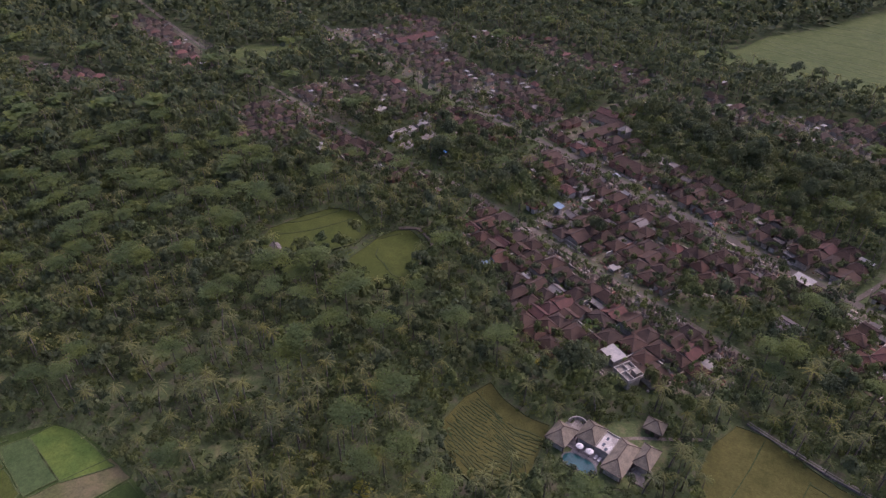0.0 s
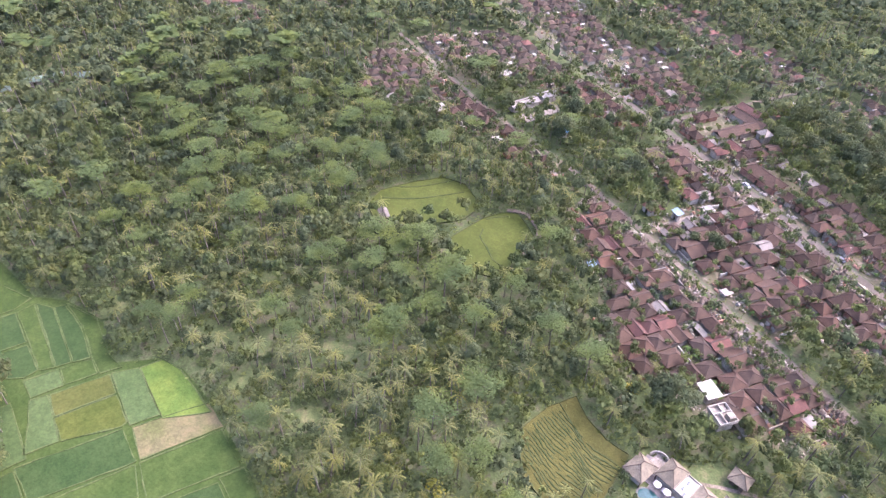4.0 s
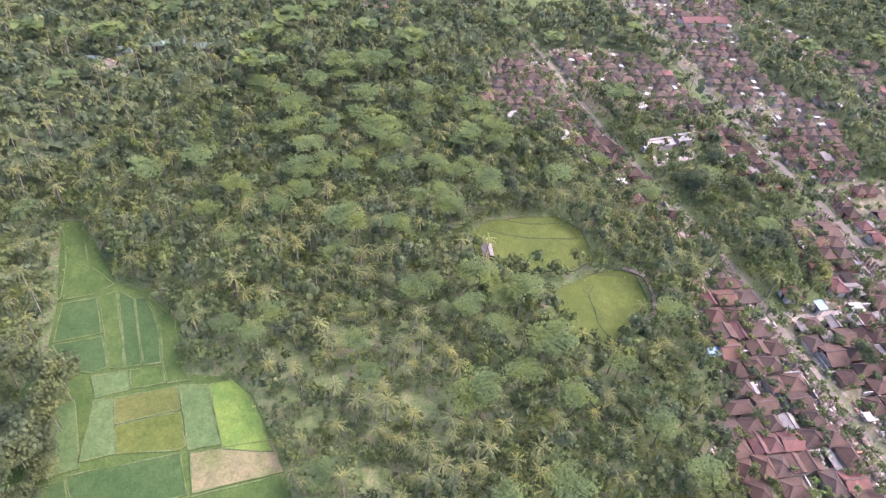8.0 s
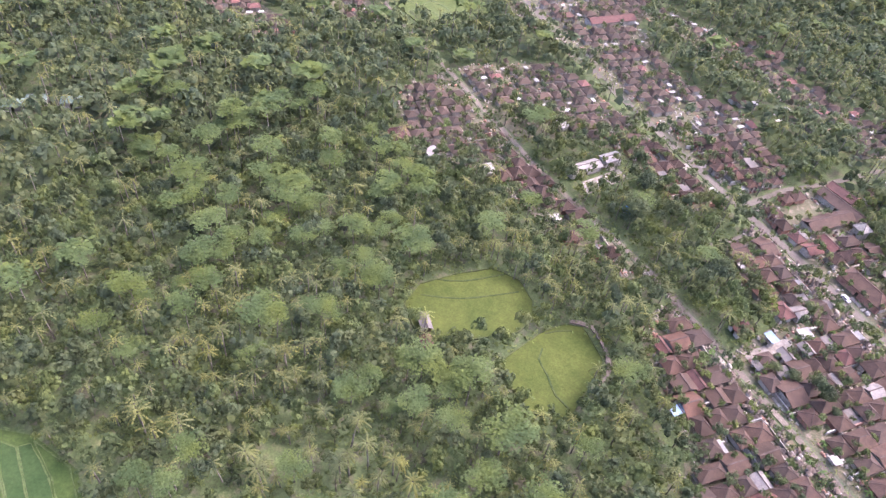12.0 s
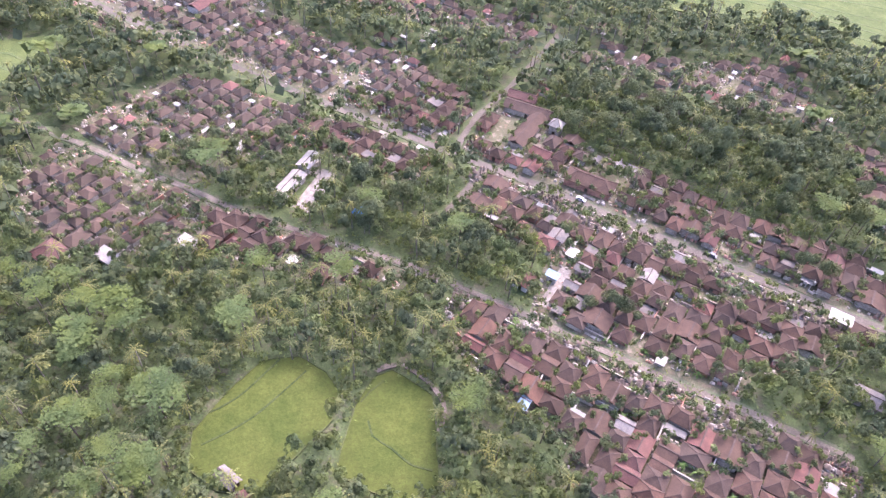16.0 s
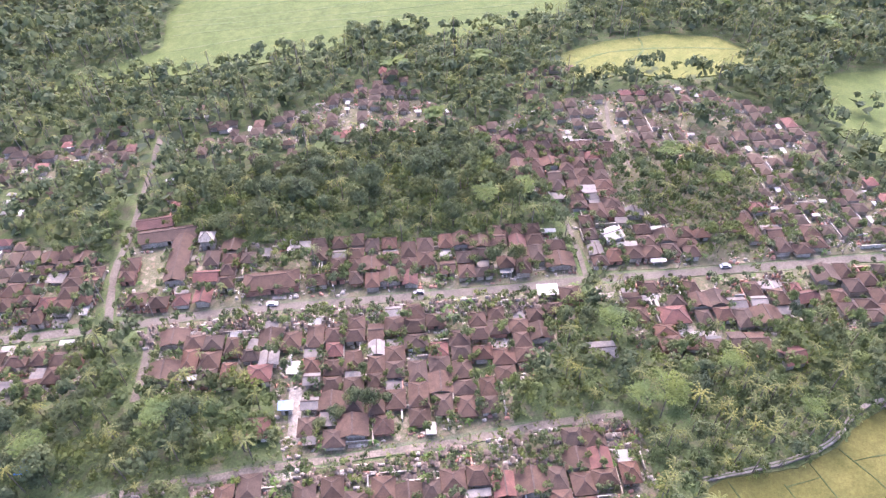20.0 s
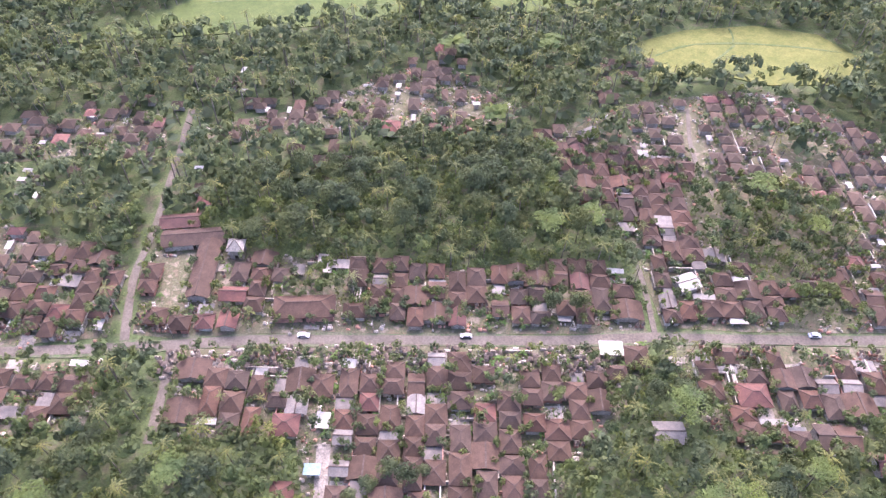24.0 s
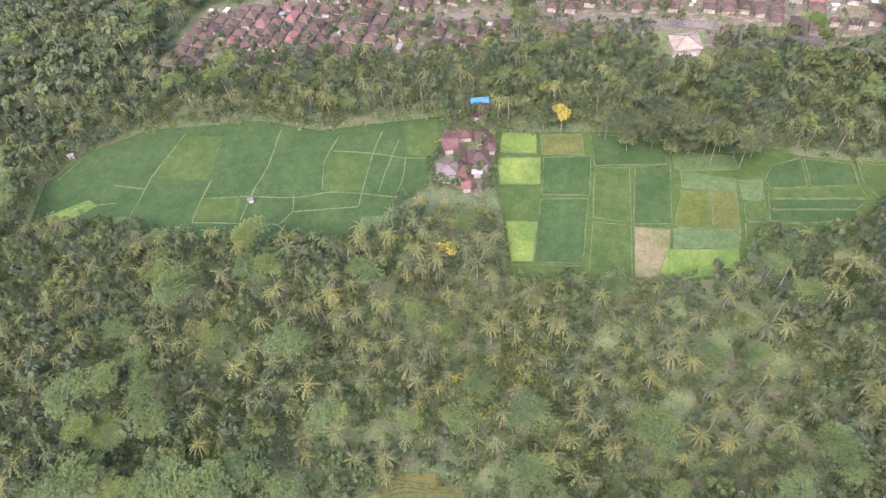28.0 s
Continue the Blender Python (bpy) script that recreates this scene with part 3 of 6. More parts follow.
field("paddy", "tan", (-62.8, -76.6), (-61, -60.4), (-53, -61.1), (-54.3, -77.4))
field("paddy", "olive", (-53.8, -77.5), (-52.4, -61), (-41.6, -61.4), (-40.6, -62.9), (-45.1, -77.6))
field("paddy", "pale", (-63.9, -81.6), (-63, -77.1), (-45.3, -78.1), (-46.1, -86.9), (-55.8, -83.6))
field("paddy", "pale", (-61.1, -59.8), (-58.5, -52.8), (-38.7, -53), (-39.8, -61.1))
field("paddy", "bright", (-58.4, -52.3), (-57.9, -45.9), (-51.3, -42.6), (-31.4, -40.9), (-36.9, -52.8))
field("far_paddy", "lime", (-115, 384), (-97, 380), (-60, 378), (-20, 374), (30, 374), (60, 372), (100, 366), (150, 366), (185, 369), (240, 430), (150, 570), (10, 600), (-18, 500), (-40, 455), (-44, 412), (-60, 402), (-90, 393))
field("far_paddy", "straw", (160, 328), (190, 334), (228, 331), (256, 317), (266, 288), (236, 278), (208, 283), (188, 296), (160, 297))
field("far_paddy", "lime", (283, 261), (330, 250), (380, 228), (430, 190), (400, 160), (320, 146), (286, 158), (258, 191), (249, 211), (258, 237))
field("far_paddy", "lime", (291, -11), (306, -18), (340, -45), (300, -85), (264, -66), (244, -60), (252, -35), (276, -35))
field("far_paddy", "lime", (-294, 164), (-300, 187), (-262, 217), (-252, 186), (-262, 164))
field("far_paddy", "lime", (229, -105), (206, -102), (209, -80), (236, -65), (246, -80))
field("far_paddy", "lime", (520, -400), (250, -260), (236, -225), (290, -220), (340, -230))
FIELD_BANK = [(18, -108.9), (-16.1, -107.2), (-44.1, -104.7), (-74.2, -98.8), (-87.5, -92), (-105.4, -88.6), (-143.9, -85.9), (-141.6, -79), (-107.6, -71.4), (-100.2, -63.1), (-84.5, -55.9), (-64.7, -57.8), (-58.7, -45.8), (-51, -41.9), (-34.9, -39.6), (-9.6, -39.7), (14.4, -41.5), (15.6, -66.9), (18.3, -81.4)]
stamp(FIELD_BANK, FIELD)
stamp([(12.9, -76.2), (43.8, -82.5), (47.5, -71.8), (14.2, -67)], CLEAR)
for _, _, outline in FIELDS:
    stamp(outline, FIELD)
stamp([(283, 209), (298, 212), (312, 203), (300, 198), (286, 203)], FOREST)
stamp([(268, 232), (272, 232), (276, 206), (271, 206)], FOREST)
stamp([(54, 377), (58, 367), (96, 366), (104, 376), (84, 386), (60, 386)], FOREST)

MAIN_ROAD = [(-400, 283), (-290, 250), (-225, 233), (-170, 220), (-113, 209.5), (-84, 204), (-54, 199), (-28, 195), (3, 188), (33, 181), (66, 173.5), (95, 168), (127, 160), (160, 152), (188, 146), (209, 140.5), (230, 134), (275, 118)]
LOWER_LANE = [(-560, 212), (-450, 190), (-330, 166), (-255, 154), (-210, 150), (-181, 145.5), (-153, 142.5), (-131, 139), (-115, 138), (-85, 137.5), (-57, 136), (-42, 133.5), (-24, 131), (-6, 127.5), (12, 124.5), (29, 121.5), (47, 119.5), (60, 117.5), (79, 114)]
SIDE_ROADS = [
    ("side_road", [(-68.5, 204), (-67, 228), (-62, 247), (-57, 270), (-54, 285), (-48, 318)], 2.6),
    ("side_road", [(-54, 199), (-56.5, 182), (-60, 167)], 2.8),
    ("side_road", [(95.5, 168), (99.5, 183), (104.5, 208)], 2.0),
    ("side_road", [(146, 222), (151, 250), (162, 275)], 1.8),
    ("side_road", [(256, 198), (264, 206), (280, 210), (300, 207), (316, 200), (352, 185), (420, 172)], 3.0),
    ("side_road", [(44, -183), (-20, -176), (-75, -166), (-130, -148), (-240, -130)], 4.0),
]
stamp_line(MAIN_ROAD, 2.6, ROAD)
stamp_line(LOWER_LANE, 1.6, ROAD)
for _, pts, w in SIDE_ROADS:
    stamp_line(pts, w / 2 + 0.4, ROAD)
CLEARINGS = [
    ("villa_lawn", "lawn", [(47.9, 54.5), (58.5, 59.9), (63.7, 68.8), (74.3, 69.9), (79.1, 60.6), (76.4, 46.8), (68.3, 41), (55.7, 40), (49.1, 43.3)]),
    ("grass_clearing", "tan", [(183.9, -38), (193.9, -36.7), (196.2, -24.9), (186.5, -25.1)]),
    ("school_yard", "yardc", [(-57.7, 212.2), (-50.7, 210.2), (-48.3, 235.3), (-59, 235)]),
    ("paved_court", "court", [(-18, 136.5), (-14.3, 135.7), (-10.5, 155.5), (-14.3, 156.4)]),
    ("house_court", "court", [(-113.5, 147.8), (-106.2, 147.2), (-105.9, 170.9), (-112.7, 172.1)]),
    ("temple_lawn", "young", [(-68, -164.4), (-46.6, -165.3), (-45.9, -142.5), (-68.6, -141.9)]),
    ("bare_earth", "brown", [(209, 55.3), (216.5, 57.6), (215.6, 65.9), (208.7, 64.7)]),
    ("grass_clearing", "lime", [(129, 44), (136, 37), (131, 30), (123, 34), (117, 42), (113.5, 47.5)]),
    ("grass_clearing", "lime", [(170, 67.5), (164, 62.5), (150.5, 54.5), (157, 65.5), (156.5, 69), (161, 70)]),
    ("grass_clearing", "tan", [(-19, -25.2), (-12.3, -24.7), (-9.7, -16.9), (-14.8, -13.6), (-18.5, -17.3)]),
    ("grass_clearing", "young", [(-37.1, -3), (-30.4, -4.4), (-25.8, 0.6), (-28.5, 6.1), (-35.2, 2.7)]),
    ("grass_clearing", "tan", [(47.4, 7.4), (52.4, 5.8), (55.7, 11.4), (52.4, 15.3), (47.6, 12.5)]),
    ("grass_clearing", "young", [(-50.6, -26.0), (-53.3, -23.0), (-57.0, -21.9), (-60.7, -24.3), (-60.0, -28.0), (-57.2, -30.4), (-53.6, -30.1)]),
    ("grass_clearing", "young", [(-58.5, -12.0), (-58.8, -9.0), (-63.0, -7.7), (-66.4, -9.7), (-65.1, -13.4), (-63.2, -16.2), (-58.8, -14.5)]),
    ("grass_clearing", "young", [(-83.9, -48.0), (-87.2, -45.7), (-90.1, -43.5), (-93.0, -46.5), (-92.8, -49.8), (-89.9, -51.1), (-86.6, -50.9)]),
    ("grass_clearing", "tan", [(-32.6, -30.0), (-33.7, -26.7), (-37.0, -27.1), (-38.6, -27.9), (-39.1, -31.5), (-37.2, -33.8), (-33.0, -33.1)]),
    ("grass_clearing", "young", [(-37.1, 39.0), (-38.0, 41.2), (-40.6, 42.2), (-43.9, 40.8), (-43.7, 37.7), (-40.8, 36.0), (-38.2, 36.9)]),
    ("grass_clearing", "tan", [(75.3, 8.0), (73.9, 12.0), (70.0, 12.9), (68.4, 9.7), (66.4, 6.1), (69.9, 5.0), (73.4, 5.3)]),
    ("grass_clearing", "young", [(-41.3, -19.0), (-43.5, -16.3), (-46.6, -14.7), (-49.5, -17.0), (-49.3, -21.0), (-46.8, -23.6), (-43.2, -22.0)]),
    ("grass_clearing", "young", [(60.1, -6.0), (59.4, -4.0), (56.2, -2.9), (54.7, -4.5), (54.7, -7.5), (56.4, -8.6), (59.1, -9.3)]),
    ("grass_clearing", "young", [(99.3, -12.0), (97.9, -8.5), (95.3, -8.7), (91.3, -10.6), (92.1, -13.7), (95.1, -15.9), (98.0, -15.7)]),
    ("grass_clearing", "young", [(23.4, 20.0), (21.7, 23.3), (19.5, 23.4), (16.1, 21.1), (16.7, 18.4), (19.4, 16.8), (22.4, 17.3)]),
]
for _, _, outline in CLEARINGS:
    stamp(outline, CLEAR)

# ---- ground, fields, roads ----
n = 120
gx = np.linspace(-2600, 2600, n)
px, py = np.meshgrid(gx, gx, indexing="ij")
pz = np.full(px.shape, -0.05)
far = np.hypot(px, py)
pz += np.clip((far - 900) / 1700, 0, 1) ** 1.5 * 60 * (0.6 + 0.4 * np.sin(px / 310 + 1) * np.cos(py / 270))
gv = np.stack([px.ravel(), py.ravel(), pz.ravel()], 1)
ii = np.arange(n * n).reshape(n, n)
gf = np.stack([ii[:-1, :-1].ravel(), ii[1:, :-1].ravel(), ii[1:, 1:].ravel(), ii[:-1, 1:].ravel()], 1)
tagged(new("ground", np_mesh("ground", gv, gf, 4, M["ground"])), "dark green and brown undergrowth floor", "ground", kind="structure")

for i, b in enumerate(BLOCKS):
    tagged(part("pavement", poly_slab(b, 0.03 + 0.004 * i, 0.2), M["yard"]), "packed earth and grass of the village yards", "yard", kind="structure")

tagged(part("field_bank", poly_slab(FIELD_BANK, 0.2, 0.4), RICE["young"]), "grassy banks between the rice fields", "bank", kind="structure")
for f_, (kind, colour, outline) in enumerate(FIELDS):
    lab = {"gold": "golden ripe rice standing in the field", "olive": "olive-green ripening rice in flooded field", "brown": "bare brown ploughed soil",
           "bright": "bright lime-green young rice", "pale": "pale green seedling bed", "deep": "deep green rice in flat field",
           "young": "fresh green rice in flat field", "tan": "tan-green ripening rice in flat field", "lime": "distant yellow-green rice fields", "straw": "distant straw-coloured ripe rice field"}[colour]
    f = tagged(part(kind, poly_slab(outline, 0.28 + 0.004 * f_, 0.5), RICE[colour]), lab, "rice field", "rice fields")
    if kind == "long_paddy":
        for pk, plot in PLOTS:
            part("plot", poly_slab(plot, 0.34, 0.1), RICE[pk], f)
    for line in FAR_BUNDS.pop(0) if kind == "far_paddy" else ():
        part("bund", ribbon(line, 1.2, 0.5, 0.5, 0.4, int(abs(line[0][0] * 3 + line[0][1])), 8.0), M["bund"], f)
    if kind != "far_paddy":
        edge = outline + outline[:1]
        for line in INNER_BUNDS.get(kind, ()) if kind != "ripe_paddy" else INNER_BUNDS[kind][:2] if outline[0][0] == -97 else INNER_BUNDS[kind][2:]:
            part("bund", ribbon(line, 0.35 if kind in ("golden_paddy", "terraced_paddy") else 0.5 if kind == "ripe_paddy" else 0.42, 0.42, 0.5, 0.1, int(abs(line[0][0] * 5 + line[0][1])), 3.0), M["green_bund"] if kind in ("golden_paddy", "terraced_paddy", "ripe_paddy") else M["bund"], f)
        for a, c in zip(edge, edge[1:]):
            part("bund", ribbon([a, c], 0.35 if colour in ("olive", "gold") and kind != "paddy" else 0.3, 0.5, 0.6, 0.2, int(abs(a[0] * 7 + a[1])), 3.0), M["bank"] if colour in ("olive", "gold") and kind != "paddy" else M["rice_bund"], f)

tagged(part("road", ribbon(MAIN_ROAD, 3.4, 0.25, 0.3, 0.12, 1), M["road"]), "worn grey asphalt main road through the village", "road", kind="structure")
tagged(part("verge", ribbon(MAIN_ROAD, 4.8, 0.20, 0.3, 0.6, 2), M["verge"]), "dusty grass verge beside the main road", "verge", kind="structure")
tagged(part("lane", ribbon(LOWER_LANE, 2.2, 0.24, 0.3, 0.3, 3), M["lane"]), "pale narrow gravel lane between the houses", "lane", kind="structure")
tagged(part("verge", ribbon(LOWER_LANE, 3.6, 0.18, 0.3, 0.6, 4), M["verge"]), "grassy verge beside the lane", "verge", kind="structure")
for i, (nm, pts, w) in enumerate(SIDE_ROADS):
    tagged(part(nm, ribbon(pts, w, 0.21 + 0.004 * i, 0.3, 0.25, 5 + i), M["road"]), "pale side road between walled yards", "road", kind="structure")
for i, (nm, colour, outline) in enumerate(CLEARINGS):
    mt = M["yard"] if colour == "yardc" else M["court"] if colour == "court" else M["lawn"] if colour in ("lawn", "young", "tan") else RICE[colour]
    lab = {"lawn": "short green garden lawn round the villa", "yardc": "bare earth school yard", "court": "pale concrete paved court", "brown": "bare orange-brown earth", "young": "short green lawn", "tan": "dry grassy clearing among the palms", "lime": "fresh green grass beside the ripe rice"}[colour]
    tagged(part(nm, poly_slab(outline, 0.12, 0.3), mt), lab, "clearing", kind="structure")


# ---- houses ----
def hip_roof(w, d, eave, rise, ridge_len, thick=0.18):
    """Hipped roof with thickness: outline w x d, its eaves at eave."""
    bm = bmesh.new()
    for z in (0, -thick):
        a = [bm.verts.new(p) for p in ((-w / 2, -d / 2, eave + z), (w / 2, -d / 2, eave + z), (w / 2, d / 2, eave + z), (-w / 2, d / 2, eave + z))]
        r = [bm.verts.new((-ridge_len / 2, 0, eave + rise + z)), bm.verts.new((ridge_len / 2, 0, eave + rise + z))]
        fs = [(a[0], a[1], r[1], r[0]), (a[1], a[2], r[1]), (a[2], a[3], r[0], r[1]), (a[3], a[0], r[0])]
        for f in fs:
            bm.faces.new(f if z == 0 else f[::-1])
        if z == 0:
            top = a
        else:
            for i in range(4):
                bm.faces.new((top[i], a[i], a[(i + 1) % 4], top[(i + 1) % 4]))
    return bm


def hip_ridges(w, d, eave, rise, ridge_len):
    bm = bmesh.new()
    r0, r1 = (-ridge_len / 2, 0, eave + rise + 0.06), (ridge_len / 2, 0, eave + rise + 0.06)
    add_beam(bm, (r0[0] - 0.1, 0, r0[2]), (r1[0] + 0.1, 0, r1[2]), 0.22, 0.14)
    for sx, sy, r in ((-1, -1, r0), (-1, 1, r0), (1, -1, r1), (1, 1, r1)):
        add_beam(bm, (sx * w / 2, sy * d / 2, eave + 0.05), r, 0.18, 0.12)
    return bm


def gable_roof(w, d, eave, rise, thick=0.1):
    bm = bmesh.new()
    rows = []
    for x in (-w / 2, w / 2):
        rows.append([bm.verts.new((x, y, z)) for y, z in ((-d / 2, eave), (0, eave + rise), (d / 2, eave), (d / 2, eave - thick), (0, eave + rise - thick), (-d / 2, eave - thick))])
    a, b = rows
    for i in range(6):
        bm.faces.new((a[i], b[i], b[(i + 1) % 6], a[(i + 1) % 6]))
    bm.faces.new(a)
    bm.faces.new(b[::-1])
    bmesh.ops.recalc_face_normals(bm, faces=bm.faces[:])
    return bm


def shed_roof(w, d, eave, rise, thick=0.08):
    bm = bmesh.new()
    add_box(bm, -w / 2, -d / 2, eave - thick, w / 2, d / 2, eave)
    for v in bm.verts:
        v.co.z += rise * (v.co.y / d + 0.5)
    return bm


def walls(w, d, h, rise=0.0):
    """Four walls 0.2 m thick, with a gap for the doorway on the south side."""
    bm = bmesh.new()
    t = 0.2
    add_box(bm, -w / 2, d / 2 - t, 0, w / 2, d / 2, h)
    add_box(bm, -w / 2, -d / 2, 0, -w / 2 + t, d / 2 - t, h)
    add_box(bm, w / 2 - t, -d / 2, 0, w / 2, d / 2 - t, h)
    add_box(bm, -w / 2 + t, -d / 2, 0, -0.6, -d / 2 + t, h)
    add_box(bm, 0.6, -d / 2, 0, w / 2 - t, -d / 2 + t, h)
    add_box(bm, -0.6, -d / 2, 2.1, 0.6, -d / 2 + t, h)
    return bm


def house(name, w, d, wall_h, rise, kind, roof_m, wall_m, label, category="house", group="village houses", over=0.7):
    """A house on a plinth: wall, roof, ridge, door and window as its parts."""
    top = tagged(new(name), label, category, group)
    part("wall", walls(w - 2 * over, d - 2 * over, wall_h), wall_m, top)
    if kind == "hip":
        rl = max(0.3, w - d)
        part("roof", hip_roof(w, d, wall_h, rise, rl), roof_m, top)
        part("ridge", hip_ridges(w, d, wall_h, rise, rl), M["ridge"], top)
    elif kind == "gable":
        part("roof", gable_roof(w, d, wall_h, rise), roof_m, top)
        bm = bmesh.new()
        add_beam(bm, (-w / 2, 0, wall_h + rise + 0.05), (w / 2, 0, wall_h + rise + 0.05), 0.28, 0.16)
        part("ridge", bm, M["ridge"], top)
    else:
        part("roof", shed_roof(w, d, wall_h, rise), roof_m, top)
    return top


rnd = random.Random(11)
KINDS = []  # (weight, prototype, w, d)


def proto(weight, name, w, d, h, rise, kind, rm, wm, label, category="house"):
    o = house(name, w, d, h, rise, kind, M[rm], M[wm], label, category)
    KINDS.append((weight, o, w, d))


proto(10, "tiled_house", 7.4, 6.3, 2.6, 2.1, "hip", "roof", "plaster", "house with dark brown clay-tiled hipped roof and stained plaster walls")
proto(9, "tiled_house", 6.4, 6.1, 2.6, 2.2, "hip", "roof", "brickwall", "small house with dark tiled pyramid roof and brick walls")
proto(9, "long_house", 9.0, 5.8, 2.7, 2.0, "hip", "roof", "plaster", "long house with dark brown tiled hipped roof")
proto(6, "pavilion", 5.2, 4.8, 2.5, 1.7, "hip", "roof", "white", "small pavilion with dark tiled roof and white walls")
proto(5, "gabled_house", 8.2, 5.0, 2.5, 1.6, "gable", "roof", "plaster", "house with worn brown tiled gable roof")
proto(1.5, "red_roofed_house", 6.0, 5.4, 2.7, 2.0, "hip", "roof_red", "white", "house with newer red clay-tiled hipped roof and white walls")
proto(1.2, "red_roofed_house", 6.6, 4.2, 2.6, 1.4, "gable", "roof_red", "plaster", "house with red-orange tiled gable roof")
proto(1.5, "grey_roofed_house", 6.2, 4.6, 2.6, 1.2, "gable", "roof_grey", "plaster", "house with grey corrugated sheet roof", )
proto(2.4, "lean_to", 4.4, 2.6, 2.3, 0.5, "shed", "roof_grey", "plaster", "grey sheet-roofed lean-to beside the houses", "shed")
proto(2.2, "tin_shed", 3.0, 2.2, 2.2, 0.35, "shed", "roof_tin", "white", "small shed with bright tin roof", "shed")
PROTO_PLACED = set()


def put(o, x, y, turn, sx=1.0, sy=1.0, sz=1.0, z=0.05):
    m = pose(x, y, z, 0, 0, turn) @ Matrix.Diagonal((sx, sy, sz, 1))
    if o.name in PROTO_PLACED:
        return copy_thing(o, m)
    PROTO_PLACED.add(o.name)
    o.matrix_basis = m
    return o


def claim(x, y, w, d, turn):
    stamp(turned_rect(x, y, w, d, turn), HOUSE)


def free(x, y, w, d, turn, codes=(VILLAGE,)):
    return all(zone(px, py) in codes for px, py in turned_rect(x, y, w, d, turn) + [(x, y)])


# buildings that stand out, one by one
def landmark(name, x, y, w, d, turn, h, rise, kind, rm, wm, label, category="house"):
    o = house(name, w, d, h, rise, kind, M[rm], M[wm], label, category, "landmark buildings")
    o.matrix_basis = pose(x, y, 0.05, 0, 0, turn)
    claim(x, y, w, d, turn)
    return o


landmark("meeting_hall", -12.5, 202.3, 20, 9, LIE + 4, 3.4, 2.6, "hip", "roof", "brickwall", "long village hall with dark tiled hipped roof beside the road", "hall")
landmark("school", -46.4, 240.9, 22, 8, LIE + 8, 3.0, 2.0, "gable", "roof", "plaster", "school block with dark brown gable roof", "school")
landmark("school", -43.3, 225.6, 25, 8, LIE + 92, 3.0, 2.0, "gable", "roof", "plaster", "school wing with dark brown gable roof beside the yard", "school")
landmark("white_hall", -118.6, 155.4, 17, 6.5, LIE + 100, 3.0, 1.2, "gable", "roof_tin", "white", "long white house with pale sheet roof", "house")
landmark("white_hall", -118, 171.2, 10, 6, LIE + 100, 3.4, 1.0, "gable", "roof_tin", "white", "white-roofed block beside the paved court", "house")
landmark("market_hall", -220.6, 272.1, 32, 9, 78, 3.2, 2.2, "gable", "roof_red", "white", "long hall with orange-red tiled roof", "hall")
landmark("red_roofed_house", -174, 96.1, 10, 9, LIE, 3.0, 2.6, "hip", "roof_red", "white", "house with red tiled pyramid roof at the forest edge")
landmark("orange_house", -24.9, 143.1, 6.6, 7.2, LIE, 3.0, 2.3, "hip", "roof_red", "white", "house with orange-red hipped roof beside the paved court")
landmark("blue_roofed_house", -16.2, 147.7, 4.6, 3.0, LIE, 3.6, 0.6, "shed", "roof_blue", "white", "house with pale blue sheet roof above the court")
landmark("blue_roofed_house", -88, 152.5, 5, 5.6, LIE, 3.0, 0.6, "gable", "roof_bright_blue", "white", "small house with bright blue sheet roof among the trees")
landmark("red_roofed_house", -22.1, 162.6, 8, 7, LIE, 3.2, 2.0, "hip", "roof_red", "white", "house with bright red tiled roof")
landmark("white_roofed_house", 46.8, 84.4, 6.6, 5.2, LIE - 5, 3.4, 0.25, "shed", "roof_tin", "white", "house with a flat white roof at the village edge")
terrace = landmark("white_terrace_house", 54.8, 79.4, 7, 6.4, LIE - 5, 3.6, 0.05, "shed", "concrete", "white", "unfinished house with pale concrete roof terrace")
for x0, y0, x1, y1 in ((-3.4, -3.1, 3.4, -2.9), (-3.4, 2.9, 3.4, 3.1), (-3.4, -2.9, -3.2, 2.9), (3.2, -2.9, 3.4, 2.9), (-0.6, -2.9, -0.4, 2.9), (-3.2, 0.2, -0.6, 0.4), (-0.4, -0.9, 3.2, -0.7)):
    part("parapet", box(x0, y0, 3.655, x1, y1, 4.7), M["white"], terrace, "cream parapet wall")
part("stair_hut", box(0.6, 0.3, 3.655, 2.8, 2.4, 5.6), M["concrete"], terrace, "small roof hut")
landmark("white_roofed_stall", 78.5, 165.9, 7.5, 5, LIE, 2.8, 0.4, "shed", "roof_tin", "concrete", "open stall with white tin roof beside the road", "stall")
landmark("white_roofed_house", 114.2, 184.6, 8, 7, LIE + 20, 3.0, 0.8, "gable", "roof_tin", "white", "house with white sheet roof")
landmark("red_roofed_house", 113.5, 141.1, 10, 8, LIE, 3.0, 2.4, "hip", "roof_red", "white", "house with red-orange tiled roof")
landmark("red_roofed_house", 160.9, 133, 8, 5.5, LIE + 8, 3.2, 2.0, "gable", "roof_red", "white", "small house with salmon-red gable roof")
landmark("red_roofed_house", 139.1, 113.6, 8, 7, LIE + 8, 3.0, 2.0, "gable", "roof_red", "white", "house with red roof at the field edge")
landmark("pink_roofed_house", 230.9, 124, 9, 9, LIE, 3.6, 2.2, "hip", "roof_red", "white", "house with pale red tiled pyramid roof at the road's end")
landmark("white_roofed_house", 226.3, 144.4, 7, 6, LIE, 3.0, 0.5, "shed", "roof_tin", "white", "house with white flat roof")
landmark("white_roofed_house", 111.3, 266.2, 9, 5, LIE + 30, 3.0, 0.6, "gable", "roof_tin", "white", "house with white tin roof")
